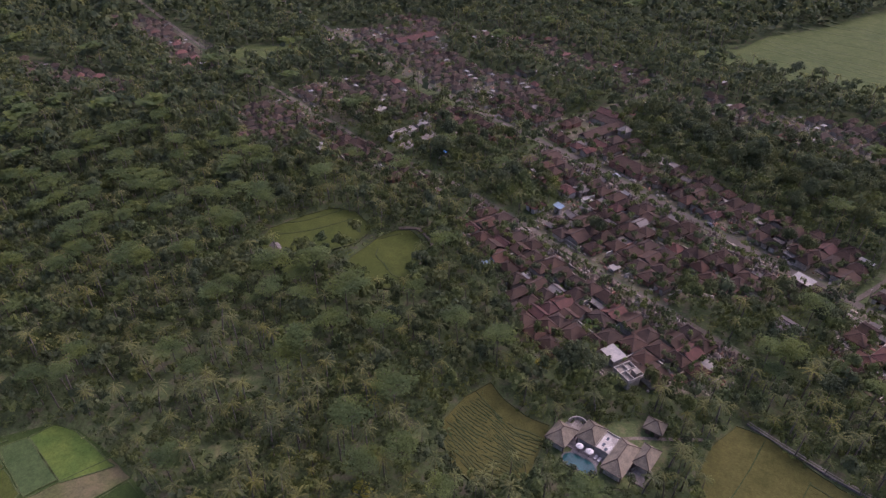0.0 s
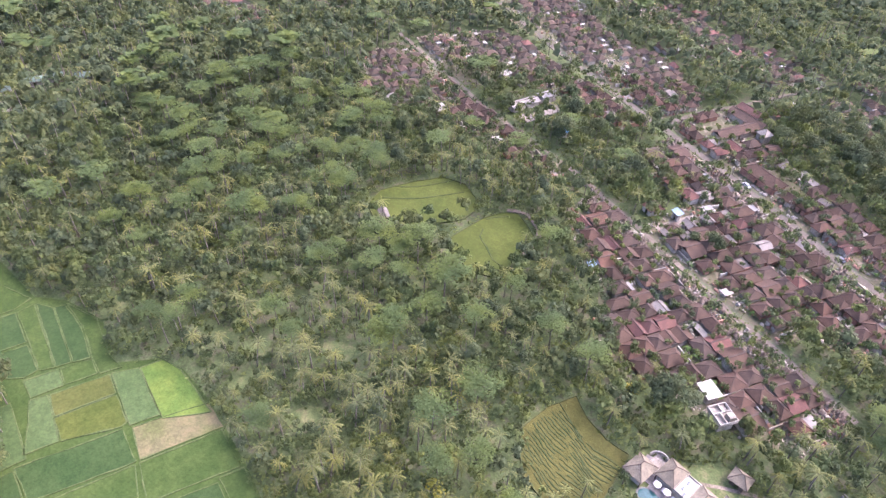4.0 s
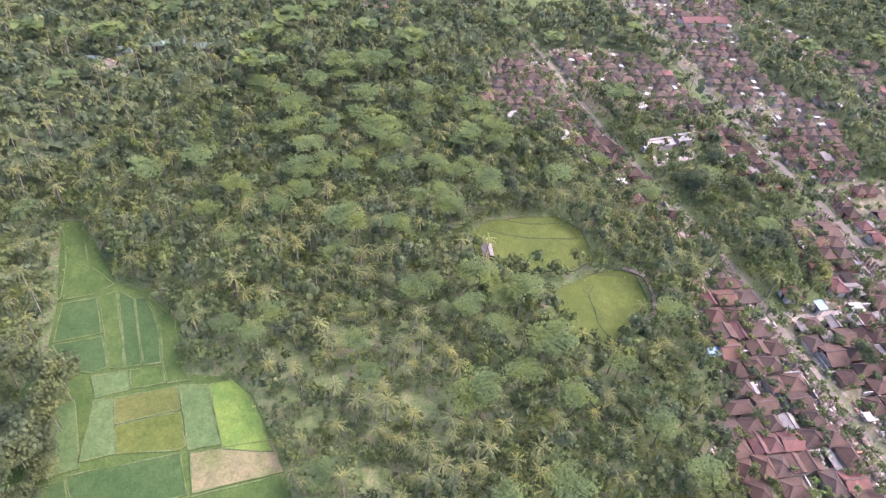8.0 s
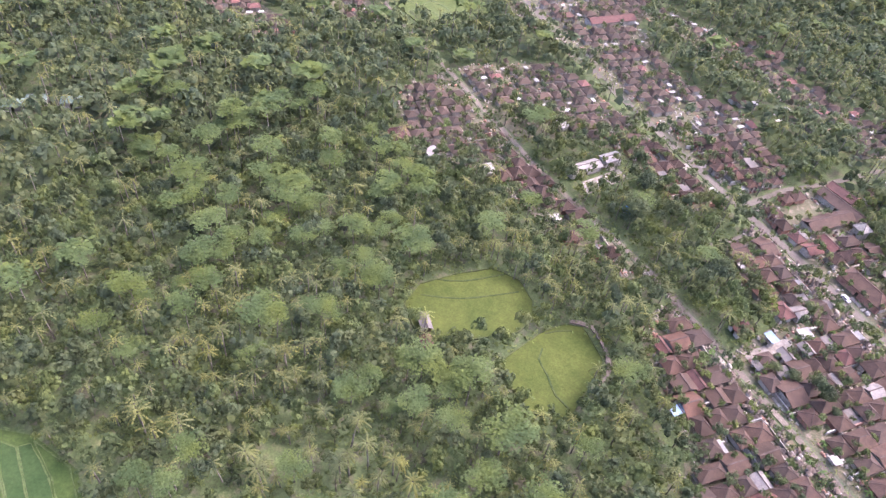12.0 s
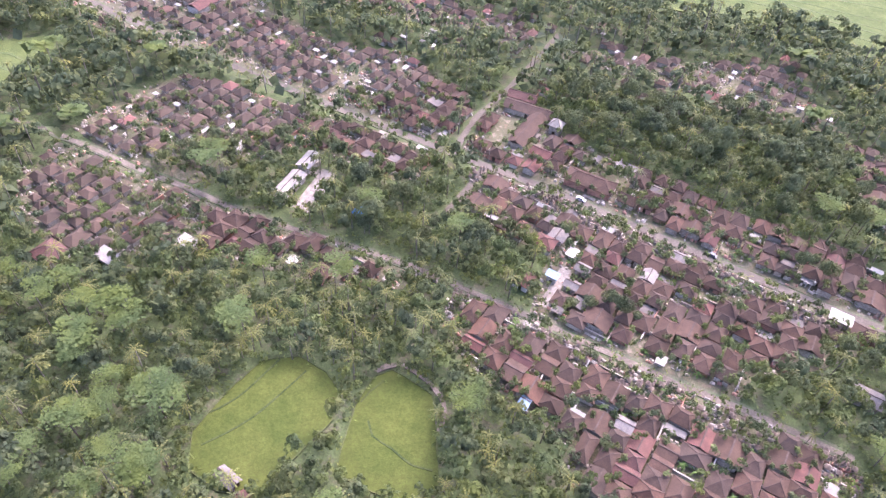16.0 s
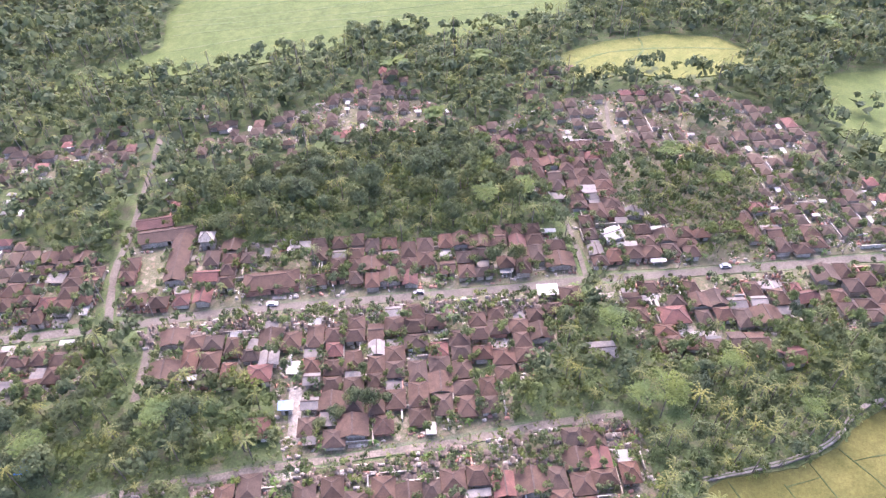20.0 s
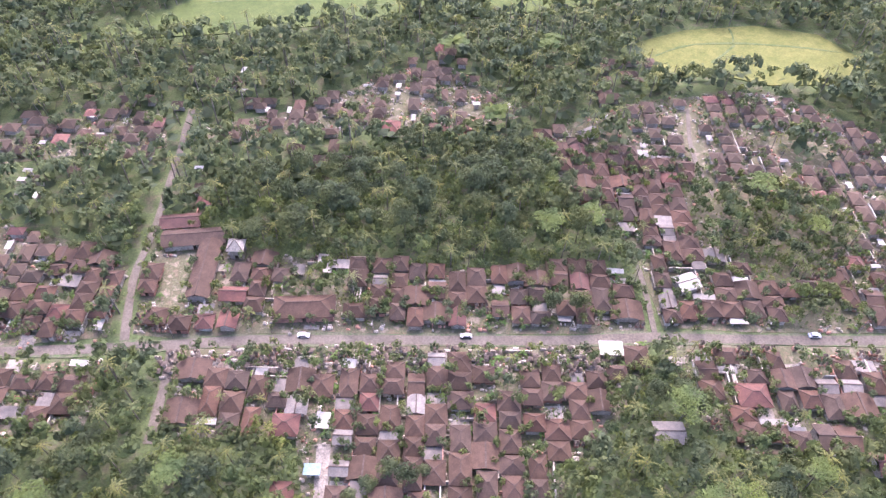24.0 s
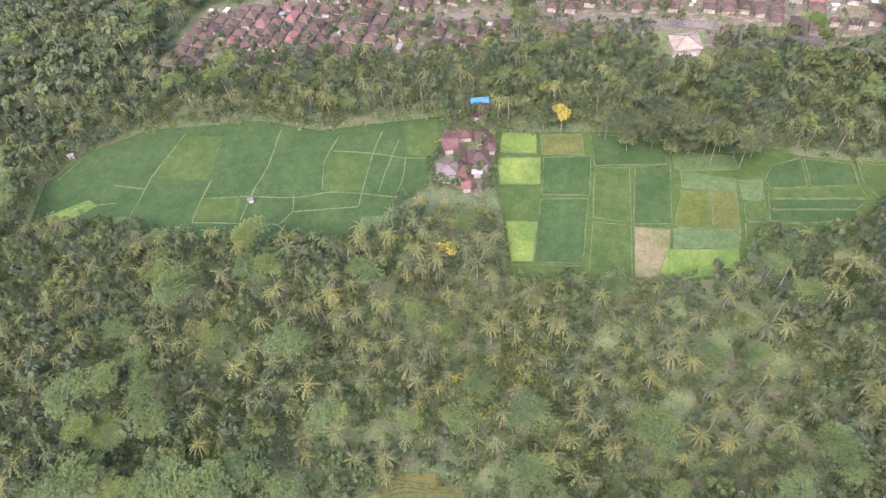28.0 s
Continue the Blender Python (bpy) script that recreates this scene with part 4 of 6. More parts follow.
landmark("red_roofed_house", 30.9, 286.6, 10, 8, LIE, 3.0, 2.0, "hip", "roof_red", "white", "house with red tiled roof among the trees")
landmark("domed_shrine", -32.3, 232.1, 6, 6, LIE, 5.0, 2.6, "hip", "concrete", "concrete", "pale pyramid-roofed pavilion beside the school", "pavilion")
landmark("white_roofed_house", -148.7, 168.9, 7, 6, LIE + 20, 3.0, 0.5, "shed", "roof_tin", "white", "house with bright white roof")
landmark("white_roofed_house", -136.1, 116.4, 7, 5, LIE, 3.0, 0.5, "shed", "roof_tin", "white", "house with white sheet roof")
landmark("white_roofed_house", -156.3, 101.6, 8, 5, LIE, 3.0, 0.5, "shed", "roof_tin", "white", "house with white sheet roof at the forest edge")
landmark("grey_roofed_house", -13.5, 97.6, 3.4, 6, LIE, 2.8, 0.8, "gable", "roof_blue", "white", "narrow house with pale blue-grey sheet roof")
landmark("white_farmhouse", -243.4, -60, 14, 10, 40, 3.4, 2.6, "hip", "roof_tan", "white", "large pale house with cream roof in the forest")
for gx_, gy_ in ((-253, -67), (-259, -53), (-262, -38), (-262, -29), (-255, -17)):
    landmark("green_roofed_house", gx_, gy_, 8.5, 6, 70, 3.0, 1.8, "hip", "roof_green", "white", "house with pale green sheet roof in the forest")
landmark("temple_pavilion", -58.4, -152.5, 12, 11, 4, 4.2, 2.6, "hip", "roof_tan", "white", "white temple pavilion with pinkish roof on a lawn", "pavilion")
landmark("blue_roofed_house", 23.9, -123.2, 7, 4, 3, 3.0, 0.4, "shed", "roof_bright_blue", "white", "house with bright blue sheet roof beside the paddies")
landmark("red_roofed_house", 34.5, -101.7, 6, 9, 3, 3.0, 1.6, "gable", "roof_red", "white", "hamlet house with red roof beside the paddies")
landmark("grey_roofed_house", 35.3, -88, 8, 7, 3, 3.2, 2.0, "hip", "roof_grey", "white", "hamlet house with pale grey hipped roof")
landmark("red_roofed_house", 28.2, -81.3, 4, 6, 3, 2.8, 1.0, "gable", "roof_red", "plaster", "small red-roofed hamlet house")
landmark("tiled_house", 24.1, -93.7, 8, 7, 3, 2.8, 2.2, "hip", "roof", "plaster", "hamlet house with dark brown tiled roof")
landmark("tiled_house", 30.8, -95.1, 5, 7, 3, 2.8, 1.8, "hip", "roof", "plaster", "hamlet house with brown tiled roof")
landmark("tiled_house", 22.7, -104.5, 6, 6, 3, 2.7, 1.8, "hip", "roof", "white", "hamlet house with brown tiled roof and white walls")
landmark("tiled_house", 29.4, -105.9, 6, 5, 3, 2.7, 1.7, "hip", "roof", "white", "hamlet house with worn tiled roof")
landmark("tin_shed", 24.6, -86.7, 4, 3, 3, 2.4, 0.4, "shed", "roof_tin", "white", "hamlet shed with pale tin roof", "shed")
landmark("tiled_house", 20.1, -98.8, 5, 5, 3, 2.7, 1.7, "hip", "roof", "white", "small hamlet house with tiled roof")
landmark("tiled_house", 30.6, -121.6, 6, 5, 3, 2.7, 1.7, "hip", "roof_red", "white", "hamlet house with reddish roof beside the palms")
landmark("grey_roofed_house", 83.5, 135.9, 9, 7, LIE, 2.8, 1.2, "gable", "roof_grey", "concrete", "house with pale grey sheet roof among the trees")
landmark("red_roofed_house", -51.1, 250, 14, 7, LIE + 8, 2.8, 1.8, "gable", "roof_red", "plaster", "house with orange-red tiled roof behind the school")
landmark("tiled_house", -34.3, 212.8, 9, 6, LIE, 2.8, 1.8, "gable", "roof_red", "plaster", "low house with brownish red roof beside the hall lawn")
landmark("field_barn", -80.4, 48.7, 7, 4, -18, 2.4, 1.3, "gable", "roof_grey", "darkwood", "long grey-roofed barn beside the flooded paddy", "barn")
landmark("field_barn", -73.4, 44.9, 5, 4, -18, 2.3, 1.2, "gable", "roof_red", "darkwood", "small barn with reddish tiled roof beside the paddy", "barn")

# rows of houses through the village blocks: long lots, roof behind roof, with
# the family temples at each lot's north end
c, s = math.cos(radians(LIE)), math.sin(radians(LIE))
weights = [k[0] for k in KINDS]
far_spots = []
ALLEYS = []
YARDS = []


def temple_end(x, y):
    """Whether (x, y) lies in the strip of shrines just south of the road or the lane."""
    for line, deep in ((MAIN_ROAD, 13.0), (LOWER_LANE, 12.0)):
        for (ax, ay), (bx, by) in zip(line, line[1:]):
            if ax <= x < bx:
                gap = ay + (by - ay) * (x - ax) / (bx - ax) - y
                if 0 < gap < deep and -60 < x < 85:
                    return True
    return False


for bi, b in enumerate(BLOCKS):
    us = [c * x + s * y for x, y in b]
    vs = [-s * x + c * y for x, y in b]
    u = min(us) + 3
    while u < max(us):
        v = min(vs) + rnd.uniform(1, 4)
        lane = rnd.uniform(5.4, 7.4)
        gap = 0.35
        if rnd.random() < 0.08:
            gap = rnd.uniform(0.8, 1.2)
            ALLEYS.append((u + lane / 2 + gap / 2, min(vs), max(vs), b))
        while v < max(vs):
            k = rnd.choices(KINDS, weights)[0]
            quarter = rnd.random() < 0.5
            w, d = (k[3], k[2]) if quarter else (k[2], k[3])
            small = k[2] < 5
            fit = rnd.uniform(0.55, 0.8) if small else rnd.uniform(0.9, 1.02)
            across = lane * fit / w
            deep = rnd.uniform(0.8, 1.05) if d > 7 else rnd.uniform(0.9, 1.15)
            w, d = w * across, d * deep
            sx, sy = (deep, across) if quarter else (across, deep)
            du = (lane - w) / 2 * rnd.uniform(-1, 1)
            vc = v + d / 2
            x, y = c * (u + du) - s * vc, s * (u + du) + c * vc
            turn = LIE + rnd.uniform(-1.6, 1.6) + (90 if quarter else 0)
            near = math.hypot(x - 25, y - 120) < NEAR_HOUSES or (abs(x - 28) < 30 and -130 < y < -60)
            keep = 0.26 if temple_end(x, y) else 0.95 if near else 0.86
            if rnd.random() < keep and free(x, y, w * 0.6, d * 0.6, LIE):
                claim(x, y, w * 0.86, d * 0.86, LIE)
                if near:
                    put(k[1], x, y, turn, sx, sy, rnd.uniform(0.85, 1.1))
                else:
                    far_spots.append((x, y, turn, 0.92 * (w if not quarter else d), 0.86 * (d if not quarter else w), rnd.random()))
            v += d + rnd.uniform(-0.1, 0.35)
            if rnd.random() < 0.17:
                yard = rnd.uniform(2.0, 5.5)
                if near:
                    YARDS.append((c * u - s * (v + yard / 2), s * u + c * (v + yard / 2), lane * 0.8, yard * 0.8))
                v += yard
        u += lane + gap


# alleys between the rows, where they stay among the houses
for k_, (u, v0, v1, b) in enumerate(ALLEYS):
    run = []
    v = v0
    while v < v1 + 4:
        x, y = c * u - s * v, s * u + c * v
        if inside(b, x, y) and zone(x, y) in (VILLAGE, HOUSE):
            run.append((x, y))
        else:
            if len(run) > 3:
                tagged(part("alley", ribbon([run[0], run[len(run) // 2], run[-1]], 0.7, 0.19 + 0.0006 * k_, 0.3, 0.3, 300 + k_, 3.0), M["yard"]), "narrow trodden alley between rows of houses", "alley", kind="structure")
                stamp_line([run[0], run[-1]], 0.6, ROAD)
            run = []
        v += 3.0

# scattered hamlets among the far trees
for hx, hy, n_ in ((-121, 314, 12), (-153, 341, 10), (-108.2, 282.6, 8), (-13.5, 303.3, 14), (-32.8, 332.8, 9), (8.1, 280.2, 8), (57.1, 309, 10), (65.9, 329.3, 8), (-52.5, 265.8, 5), (-63, 301.1, 8), (-114.3, 268.8, 6), (-88.7, 323.3, 9), (148.3, 312.8, 7), (134.2, 294.4, 10)):
    for _ in range(n_):
        x, y = hx + rnd.gauss(0, 9), hy + rnd.gauss(0, 7)
        if zone(x, y) in (FOREST, VILLAGE):
            claim(x, y, 5.5, 5.5, LIE)
            far_spots.append((x, y, LIE + rnd.choice((0, 90)) + rnd.uniform(-4, 4), rnd.uniform(5, 8), rnd.uniform(4, 5.5), rnd.random()))


def far_houses(name, spots, material, label, pitch=1.0):
    """Houses too far off to tell apart singly, joined."""
    rv, rf, wv, wf = [], [], [], []
    for x, y, turn, w, d, q in spots:
        ct, st = math.cos(radians(turn)), math.sin(radians(turn))
        h, rise, rl = 2.5 + q * 0.4, (1.3 + 0.8 * q) * pitch, max(0.4, w - d) / 2
        pts = [(-w / 2, -d / 2, h), (w / 2, -d / 2, h), (w / 2, d / 2, h), (-w / 2, d / 2, h), (-rl, 0, h + rise), (rl, 0, h + rise)]
        o = len(rv)
        rv += [(x + ct * a - st * b, y + st * a + ct * b, z) for a, b, z in pts]
        rf += [(o, o + 1, o + 5, o + 4), (o + 1, o + 2, o + 5, o + 5), (o + 2, o + 3, o + 4, o + 5), (o + 3, o, o + 4, o + 4)]
        o = len(wv)
        a2, b2 = w / 2 - 0.7, d / 2 - 0.7
        wv += [(x + ct * a - st * b, y + st * a + ct * b, z) for z in (0, h) for a, b in ((-a2, -b2), (a2, -b2), (a2, b2), (-a2, b2))]
        wf += [(o, o + 1, o + 5, o + 4), (o + 1, o + 2, o + 6, o + 5), (o + 2, o + 3, o + 7, o + 6), (o + 3, o, o + 4, o + 7)]
    top = tagged(new(name), label, "houses", kind="stuff")
    for nm, vv, ff, mt in (("roof", rv, rf, material), ("wall", wv, wf, M["plaster"])):
        me = bpy.data.meshes.new(nm)
        me.from_pydata(vv, [], [f if len(set(f)) == 4 else tuple(dict.fromkeys(f)) for f in ff])
        me.materials.append(mt)
        share(nm, me, top)


def roof_far(name, stops):
    m, nt, p = mat_base(name, 0.85, 0.1)
    g = nt.nodes.new("ShaderNodeNewGeometry")
    col = ramp(nt, g.outputs["Random Per Island"], stops)
    col = mix(nt, 0.5, col, ramp(nt, noise_fac(nt, 1.2, 4, 0.65), [(0.3, (0.6, 0.6, 0.62)), (0.7, (1.3, 1.28, 1.25))]), "MULTIPLY")
    nt.links.new(col, p.inputs["Base Color"])
    return m


FAR_ROOF = roof_far("far_clay_tiles", [(0.0, (0.040, 0.029, 0.020)), (0.4, (0.053, 0.037, 0.025)), (0.93, (0.068, 0.045, 0.030)), (0.96, (0.125, 0.060, 0.045))])
FAR_TIN = roof_far("far_tin_sheet", [(0.0, (0.16, 0.142, 0.118)), (0.5, (0.24, 0.218, 0.182)), (1.0, (0.36, 0.33, 0.285))])
FAR_ROOF.node_tree.nodes["Color Ramp"].color_ramp.interpolation = "LINEAR"
tiled = [p for p in far_spots if p[5] < 0.88]
tin = [(x, y, t, w * 0.55, d * 0.4, q * 0.2) for x, y, t, w, d, q in far_spots if q >= 0.88]
far_houses("far_village", tiled, FAR_ROOF, "distant village houses with dark brown tiled roofs")
far_houses("far_sheds", tin, FAR_TIN, "distant sheds with pale tin roofs", 0.2)


def tube(points, radii, sides=6):
    """A tapered tube along points."""
    vs, fs = [], []
    for p, r in zip(points, radii):
        for k in range(sides):
            a = 2 * math.pi * k / sides
            vs.append((p[0] + r * math.cos(a), p[1] + r * math.sin(a), p[2]))
    for i in range(len(points) - 1):
        for k in range(sides):
            k2 = (k + 1) % sides
            fs.append((i * sides + k, i * sides + k2, (i + 1) * sides + k2, (i + 1) * sides + k))
    return np.array(vs, float), np.array(fs)


# ---- the villa beside the terraced field ----
VTURN = 3.0


def villa_wing(x, y, w, d, turn, label):
    o = house("villa_pavilion", w, d, 3.0, 2.4, "hip", M["roof_tan"], M["white"], label, "villa", "villa pavilions", 0.9)
    o.matrix_basis = pose(x, y, 0.35, 0, 0, turn)
    for sx in (-1, 1):
        for sy in (-1, 1):
            bm = bmesh.new()
            add_box(bm, sx * (w / 2 - 0.5) - 0.14, sy * (d / 2 - 0.5) - 0.14, 0, sx * (w / 2 - 0.5) + 0.14, sy * (d / 2 - 0.5) + 0.14, 3.1)
            part("post", bm, M["darkwood"], o)
    for sx in (-1, 1):
        part("window", box(sx * w * 0.25 - 0.7, -d / 2 + 0.86, 0.9, sx * w * 0.25 + 0.7, -d / 2 + 0.94, 2.2), M["glass"], o)
    return o


villa_wing(52.4, 46.5, 7.8, 6.4, VTURN + 90, "villa pavilion with weathered tan hipped roof beside the pool")
villa_wing(58.6, 52.5, 7.8, 6.2, VTURN + 90, "villa pavilion with tan tiled hipped roof facing the pool")
villa_wing(68.8, 50.5, 12.4, 6.4, VTURN + 90, "long villa wing with tan tiled hipped roof")
villa_wing(73.8, 55.3, 8.4, 5.2, VTURN + 90, "rear villa wing with tan tiled hipped roof")
g_ = house("garden_gazebo", 5.8, 5.2, 2.6, 2.1, "hip", M["roof_tan"], M["darkwood"], "small garden pavilion with tan tiled pyramid roof on the lawn", "gazebo", "villa pavilions", 0.9)
g_.matrix_basis = pose(70.3, 67.1, 0.15, 0, 0, VTURN + 5)


def turned_slab(x, y, w, d, turn, z, drop):
    return poly_slab(turned_rect(x, y, w, d, turn), z, drop)


tagged(part("villa_base", turned_slab(62.8, 51.6, 25, 8, VTURN + 6, 0.36, 0.4), M["tile_floor"]), "stone paving under the villa", "terrace", kind="structure")
deck = tagged(part("roof_terrace", turned_slab(63.6, 52.5, 4.6, 7.0, VTURN, 3.1, 2.75), M["white"]), "flat white roof terrace between the villa wings", "terrace")
for i in range(4):
    sd = [(0, 3.4, 4.6, 0.2), (0, -3.4, 4.6, 0.2)][i] if i < 2 else [(2.2, 0, 0.2, 6.6), (-2.2, 0, 0.2, 6.6)][i - 2]
    p = pose(63.6, 52.5, 0, 0, 0, VTURN) @ Vector((sd[0], sd[1], 0))
    part("parapet", turned_slab(p.x, p.y, sd[2], sd[3], VTURN, 3.55, 0.44), M["white"], deck)
for i in (0, 1, 3):
    p = pose(63.6, 52.5, 0, 0, 0, VTURN) @ Vector((0.6 * (-1) ** i, -2.4 + 1.2 * i, 0))
    part("skylight", turned_slab(p.x, p.y, 0.7, 1.1, VTURN, 3.28, 0.17), M["glass"], deck, "dark skylight")
for px_, py_ in ((53.4, 53.7), (75.3, 50.5)):
    court = tagged(part("courtyard", turned_slab(px_, py_, 5.0, 3.6, VTURN + 90, 0.5, 0.5), M["concrete"]), "pale walled garden court of the villa", "courtyard")
    arc = [(px_ + 2.9 * math.cos(math.pi * q_ / 10 + radians(VTURN)), py_ + 2.9 * math.sin(math.pi * q_ / 10 + radians(VTURN))) for q_ in range(11)]
    part("garden_wall", ribbon(arc, 0.3, 1.75, 1.7, 0.0, 1, 1.5), M["white"], court, "curved white garden wall")

# pool: two round ends and a waist
outline, rim = [], []
for k_ in range(28):
    a = 2 * math.pi * k_ / 28
    r = 2.5 + 1.6 * abs(math.cos(a)) ** 1.4 - 0.7 * max(0.0, -math.sin(a)) ** 4
    p = pose(60.4, 43.5, 0, 0, 0, VTURN + 4) @ Vector((1.12 * r * math.cos(a), 0.85 * r * math.sin(a), 0))
    q = pose(60.4, 43.5, 0, 0, 0, VTURN + 4) @ Vector((1.12 * (r + 0.5) * math.cos(a), 0.85 * (r + 0.5) * math.sin(a), 0))
    outline.append((p.x, p.y))
    rim.append((q.x, q.y))
pool = tagged(part("swimming_pool", poly_slab(rim, 0.34, 0.4), M["darkstone"]), "kidney-shaped swimming pool with dark stone rim", "pool")
part("water", poly_slab(outline, 0.36, 0.1), M["pool"], pool, "still blue-green pool water")
tagged(part("pool_deck", turned_slab(60.4, 47.5, 8.0, 4.4, VTURN, 0.30, 0.3), M["tile_floor"]), "brown stone pool deck", "deck", kind="structure")


def parasol(x, y):
    top = tagged(new("parasol"), "round cream canvas parasol on the pool deck", "parasol", "parasols by the pool")
    top.matrix_basis = pose(x, y, 0.3)
    v, f = tube([(0, 0, 0), (0, 0, 2.7)], (0.05, 0.04), 6)
    share("pole", np_mesh("pole", v, f, 4, M["darkwood"]), top)
    bm = bmesh.new()
    bmesh.ops.create_cone(bm, cap_ends=False, segments=12, radius1=1.05, radius2=0.08, depth=0.7)
    bmesh.ops.translate(bm, verts=bm.verts[:], vec=(0, 0, 2.55))
    part("canopy", bm, M["cloth"], top)
    v, f = tube([(0, 0, 0), (0, 0, 0.14)], (0.4, 0.36), 8)
    share("base", np_mesh("base", v, f, 4, M["concrete"]), top)


def lounger(x, y, turn):
    top = tagged(new("sun_lounger"), "white sun lounger on the pool deck", "lounger", "sun loungers")
    top.matrix_basis = pose(x, y, 0.3, 0, 0, turn)
    part("seat", box(-0.35, -0.9, 0.28, 0.35, 0.5, 0.38), M["cloth"], top)
    bm = box(-0.35, 0.5, 0.30, 0.35, 1.1, 0.38)
    bmesh.ops.rotate(bm, verts=bm.verts[:], cent=(0, 0.5, 0.34), matrix=Matrix.Rotation(radians(35), 3, "X"))
    part("backrest", bm, M["cloth"], top)
    for sx in (-0.3, 0.3):
        for sy in (-0.8, 0.4):
            part("leg", box(sx - 0.03, sy - 0.03, 0, sx + 0.03, sy + 0.03, 0.29), M["darkwood"], top)


parasol(58.2, 47)
parasol(61.2, 47.3)
for lx, ly in ((57, 48.3), (59.7, 48.3), (62.8, 48.1), (64, 48.1)):
    lounger(lx, ly, VTURN + 180)
tagged(part("garden_path", ribbon([(64, 58), (68, 62), (74, 67), (82, 74)], 1.1, 0.16, 0.2, 0.1, 77, 2.0), M["alley"]), "pale paved garden path", "path", kind="structure")

# pale irrigation canal along the golden field
canal = tagged(part("irrigation_canal", ribbon([(89, 88), (100, 86.5), (116, 85), (131, 86), (143, 91)], 1.4, 0.7, 0.8, 0.1, 31, 3.0), M["court"]), "pale concrete irrigation canal along the rice field", "canal")
part("channel", ribbon([(89, 88), (100, 86.5), (116, 85), (131, 86), (143, 91)], 0.35, 0.705, 0.1, 0.05, 32, 3.0), M["bank"], canal, "muddy water in the channel")
canal = tagged(part("irrigation_canal", ribbon([(145, 91.5), (150, 92.5), (156, 92)], 1.4, 0.7, 0.8, 0.1, 33, 3.0), M["court"]), "pale concrete canal at the field's corner", "canal")
tagged(part("field_path", ribbon([(-58, 93), (-52, 98), (-40, 94), (-34.5, 88), (-34, 80)], 1.4, 0.4, 0.5, 0.25, 34, 3.0), M["lane"]), "bare earth path round the flooded paddy", "path", kind="structure")


# ---- yards: walls between the lots, family shrines, courts ----
def shrine_proto():
    top = tagged(new("family_shrine"), "small stone family shrine with pointed dark roof", "shrine", "family shrines")
    part("plinth", box(-0.55, -0.55, 0, 0.55, 0.55, 0.8), M["brickwall"], top)
    part("body", box(-0.35, -0.35, 0.8, 0.35, 0.35, 1.9), M["plaster"], top)
    bm = bmesh.new()
    bmesh.ops.create_cone(bm, cap_ends=True, segments=4, radius1=0.95, radius2=0.05, depth=0.9)
    bmesh.ops.rotate(bm, verts=bm.verts[:], matrix=Matrix.Rotation(radians(45), 3, "Z"))
    bmesh.ops.translate(bm, verts=bm.verts[:], vec=(0, 0, 2.34))
    part("roof", bm, M["darkwood"], top)
    return top


shrine = shrine_proto()
yr = random.Random(21)
made = 0
while made < 260:
    x, y = yr.uniform(-190, 240), yr.uniform(76, 250)
    if zone(x, y) == VILLAGE and math.hypot(x - 30, y - 120) < 185:
        k_ = yr.randint(3, 8)
        for i in range(k_):
            a_, b_ = (i % 4) * 1.7, (i // 4) * 2.2
            xx, yy = x + c * a_ - s * b_, y + s * a_ + c * b_
            if zone(xx, yy) == VILLAGE:
                sc = yr.uniform(0.75, 1.25)
                put(shrine, xx, yy, LIE + yr.uniform(-5, 5), sc, sc, sc * yr.uniform(0.8, 1.2), 0.1)
                made += 1
        stamp(turned_rect(x, y, 3.0, 3.0, LIE), HOUSE)
made = 0
wall_mesh = {}
for key in ("plaster", "white", "brickwall", "concrete"):
    bm = box(-0.5, -0.12, 0, 0.5, 0.12, 1.7)
    add_box(bm, -0.5, -0.18, 1.7, 0.5, 0.18, 1.82)
    me = bpy.data.meshes.new("lot_wall")
    bm.to_mesh(me)
    bm.free()
    me.materials.append(M[key])
    wall_mesh[key] = me
while made < 300:
    x, y = yr.uniform(-200, 250), yr.uniform(74, 255)
    if zone(x, y) in (VILLAGE, HOUSE) and math.hypot(x - 30, y - 120) < 190:
        L = yr.uniform(5, 14)
        turn = LIE + (90 if yr.random() < 0.75 else 0)
        ends = [(x + e * L / 2 * math.cos(radians(turn)), y + e * L / 2 * math.sin(radians(turn))) for e in (-1, 1)]
        if all(zone(*e) in (VILLAGE, HOUSE) for e in ends):
            key = yr.choices(list(wall_mesh), [4, 3, 2, 2])[0]
            o = new("lot_wall", wall_mesh[key])
            o.matrix_basis = pose(x, y, 0.05, 0, 0, turn) @ Matrix.Diagonal((L, 1, yr.uniform(0.8, 1.25), 1))
            tagged(o, {"plaster": "stained plaster wall between house lots", "white": "white plastered wall between house lots", "brickwall": "red brick wall between house lots", "concrete": "grey concrete wall between house lots"}[key], "wall", "walls between lots")
            made += 1
for k_, (x, y, w, d) in enumerate(YARDS):
    if k_ % 2 == 0 and zone(x, y) in (VILLAGE, HOUSE):
        tagged(part("yard_paving", poly_slab(turned_rect(x, y, w, d, LIE), 0.20 + 0.0008 * k_, 0.2), M["concrete" if k_ % 4 else "court"]), "pale concrete paved yard between houses", "yard", kind="structure")

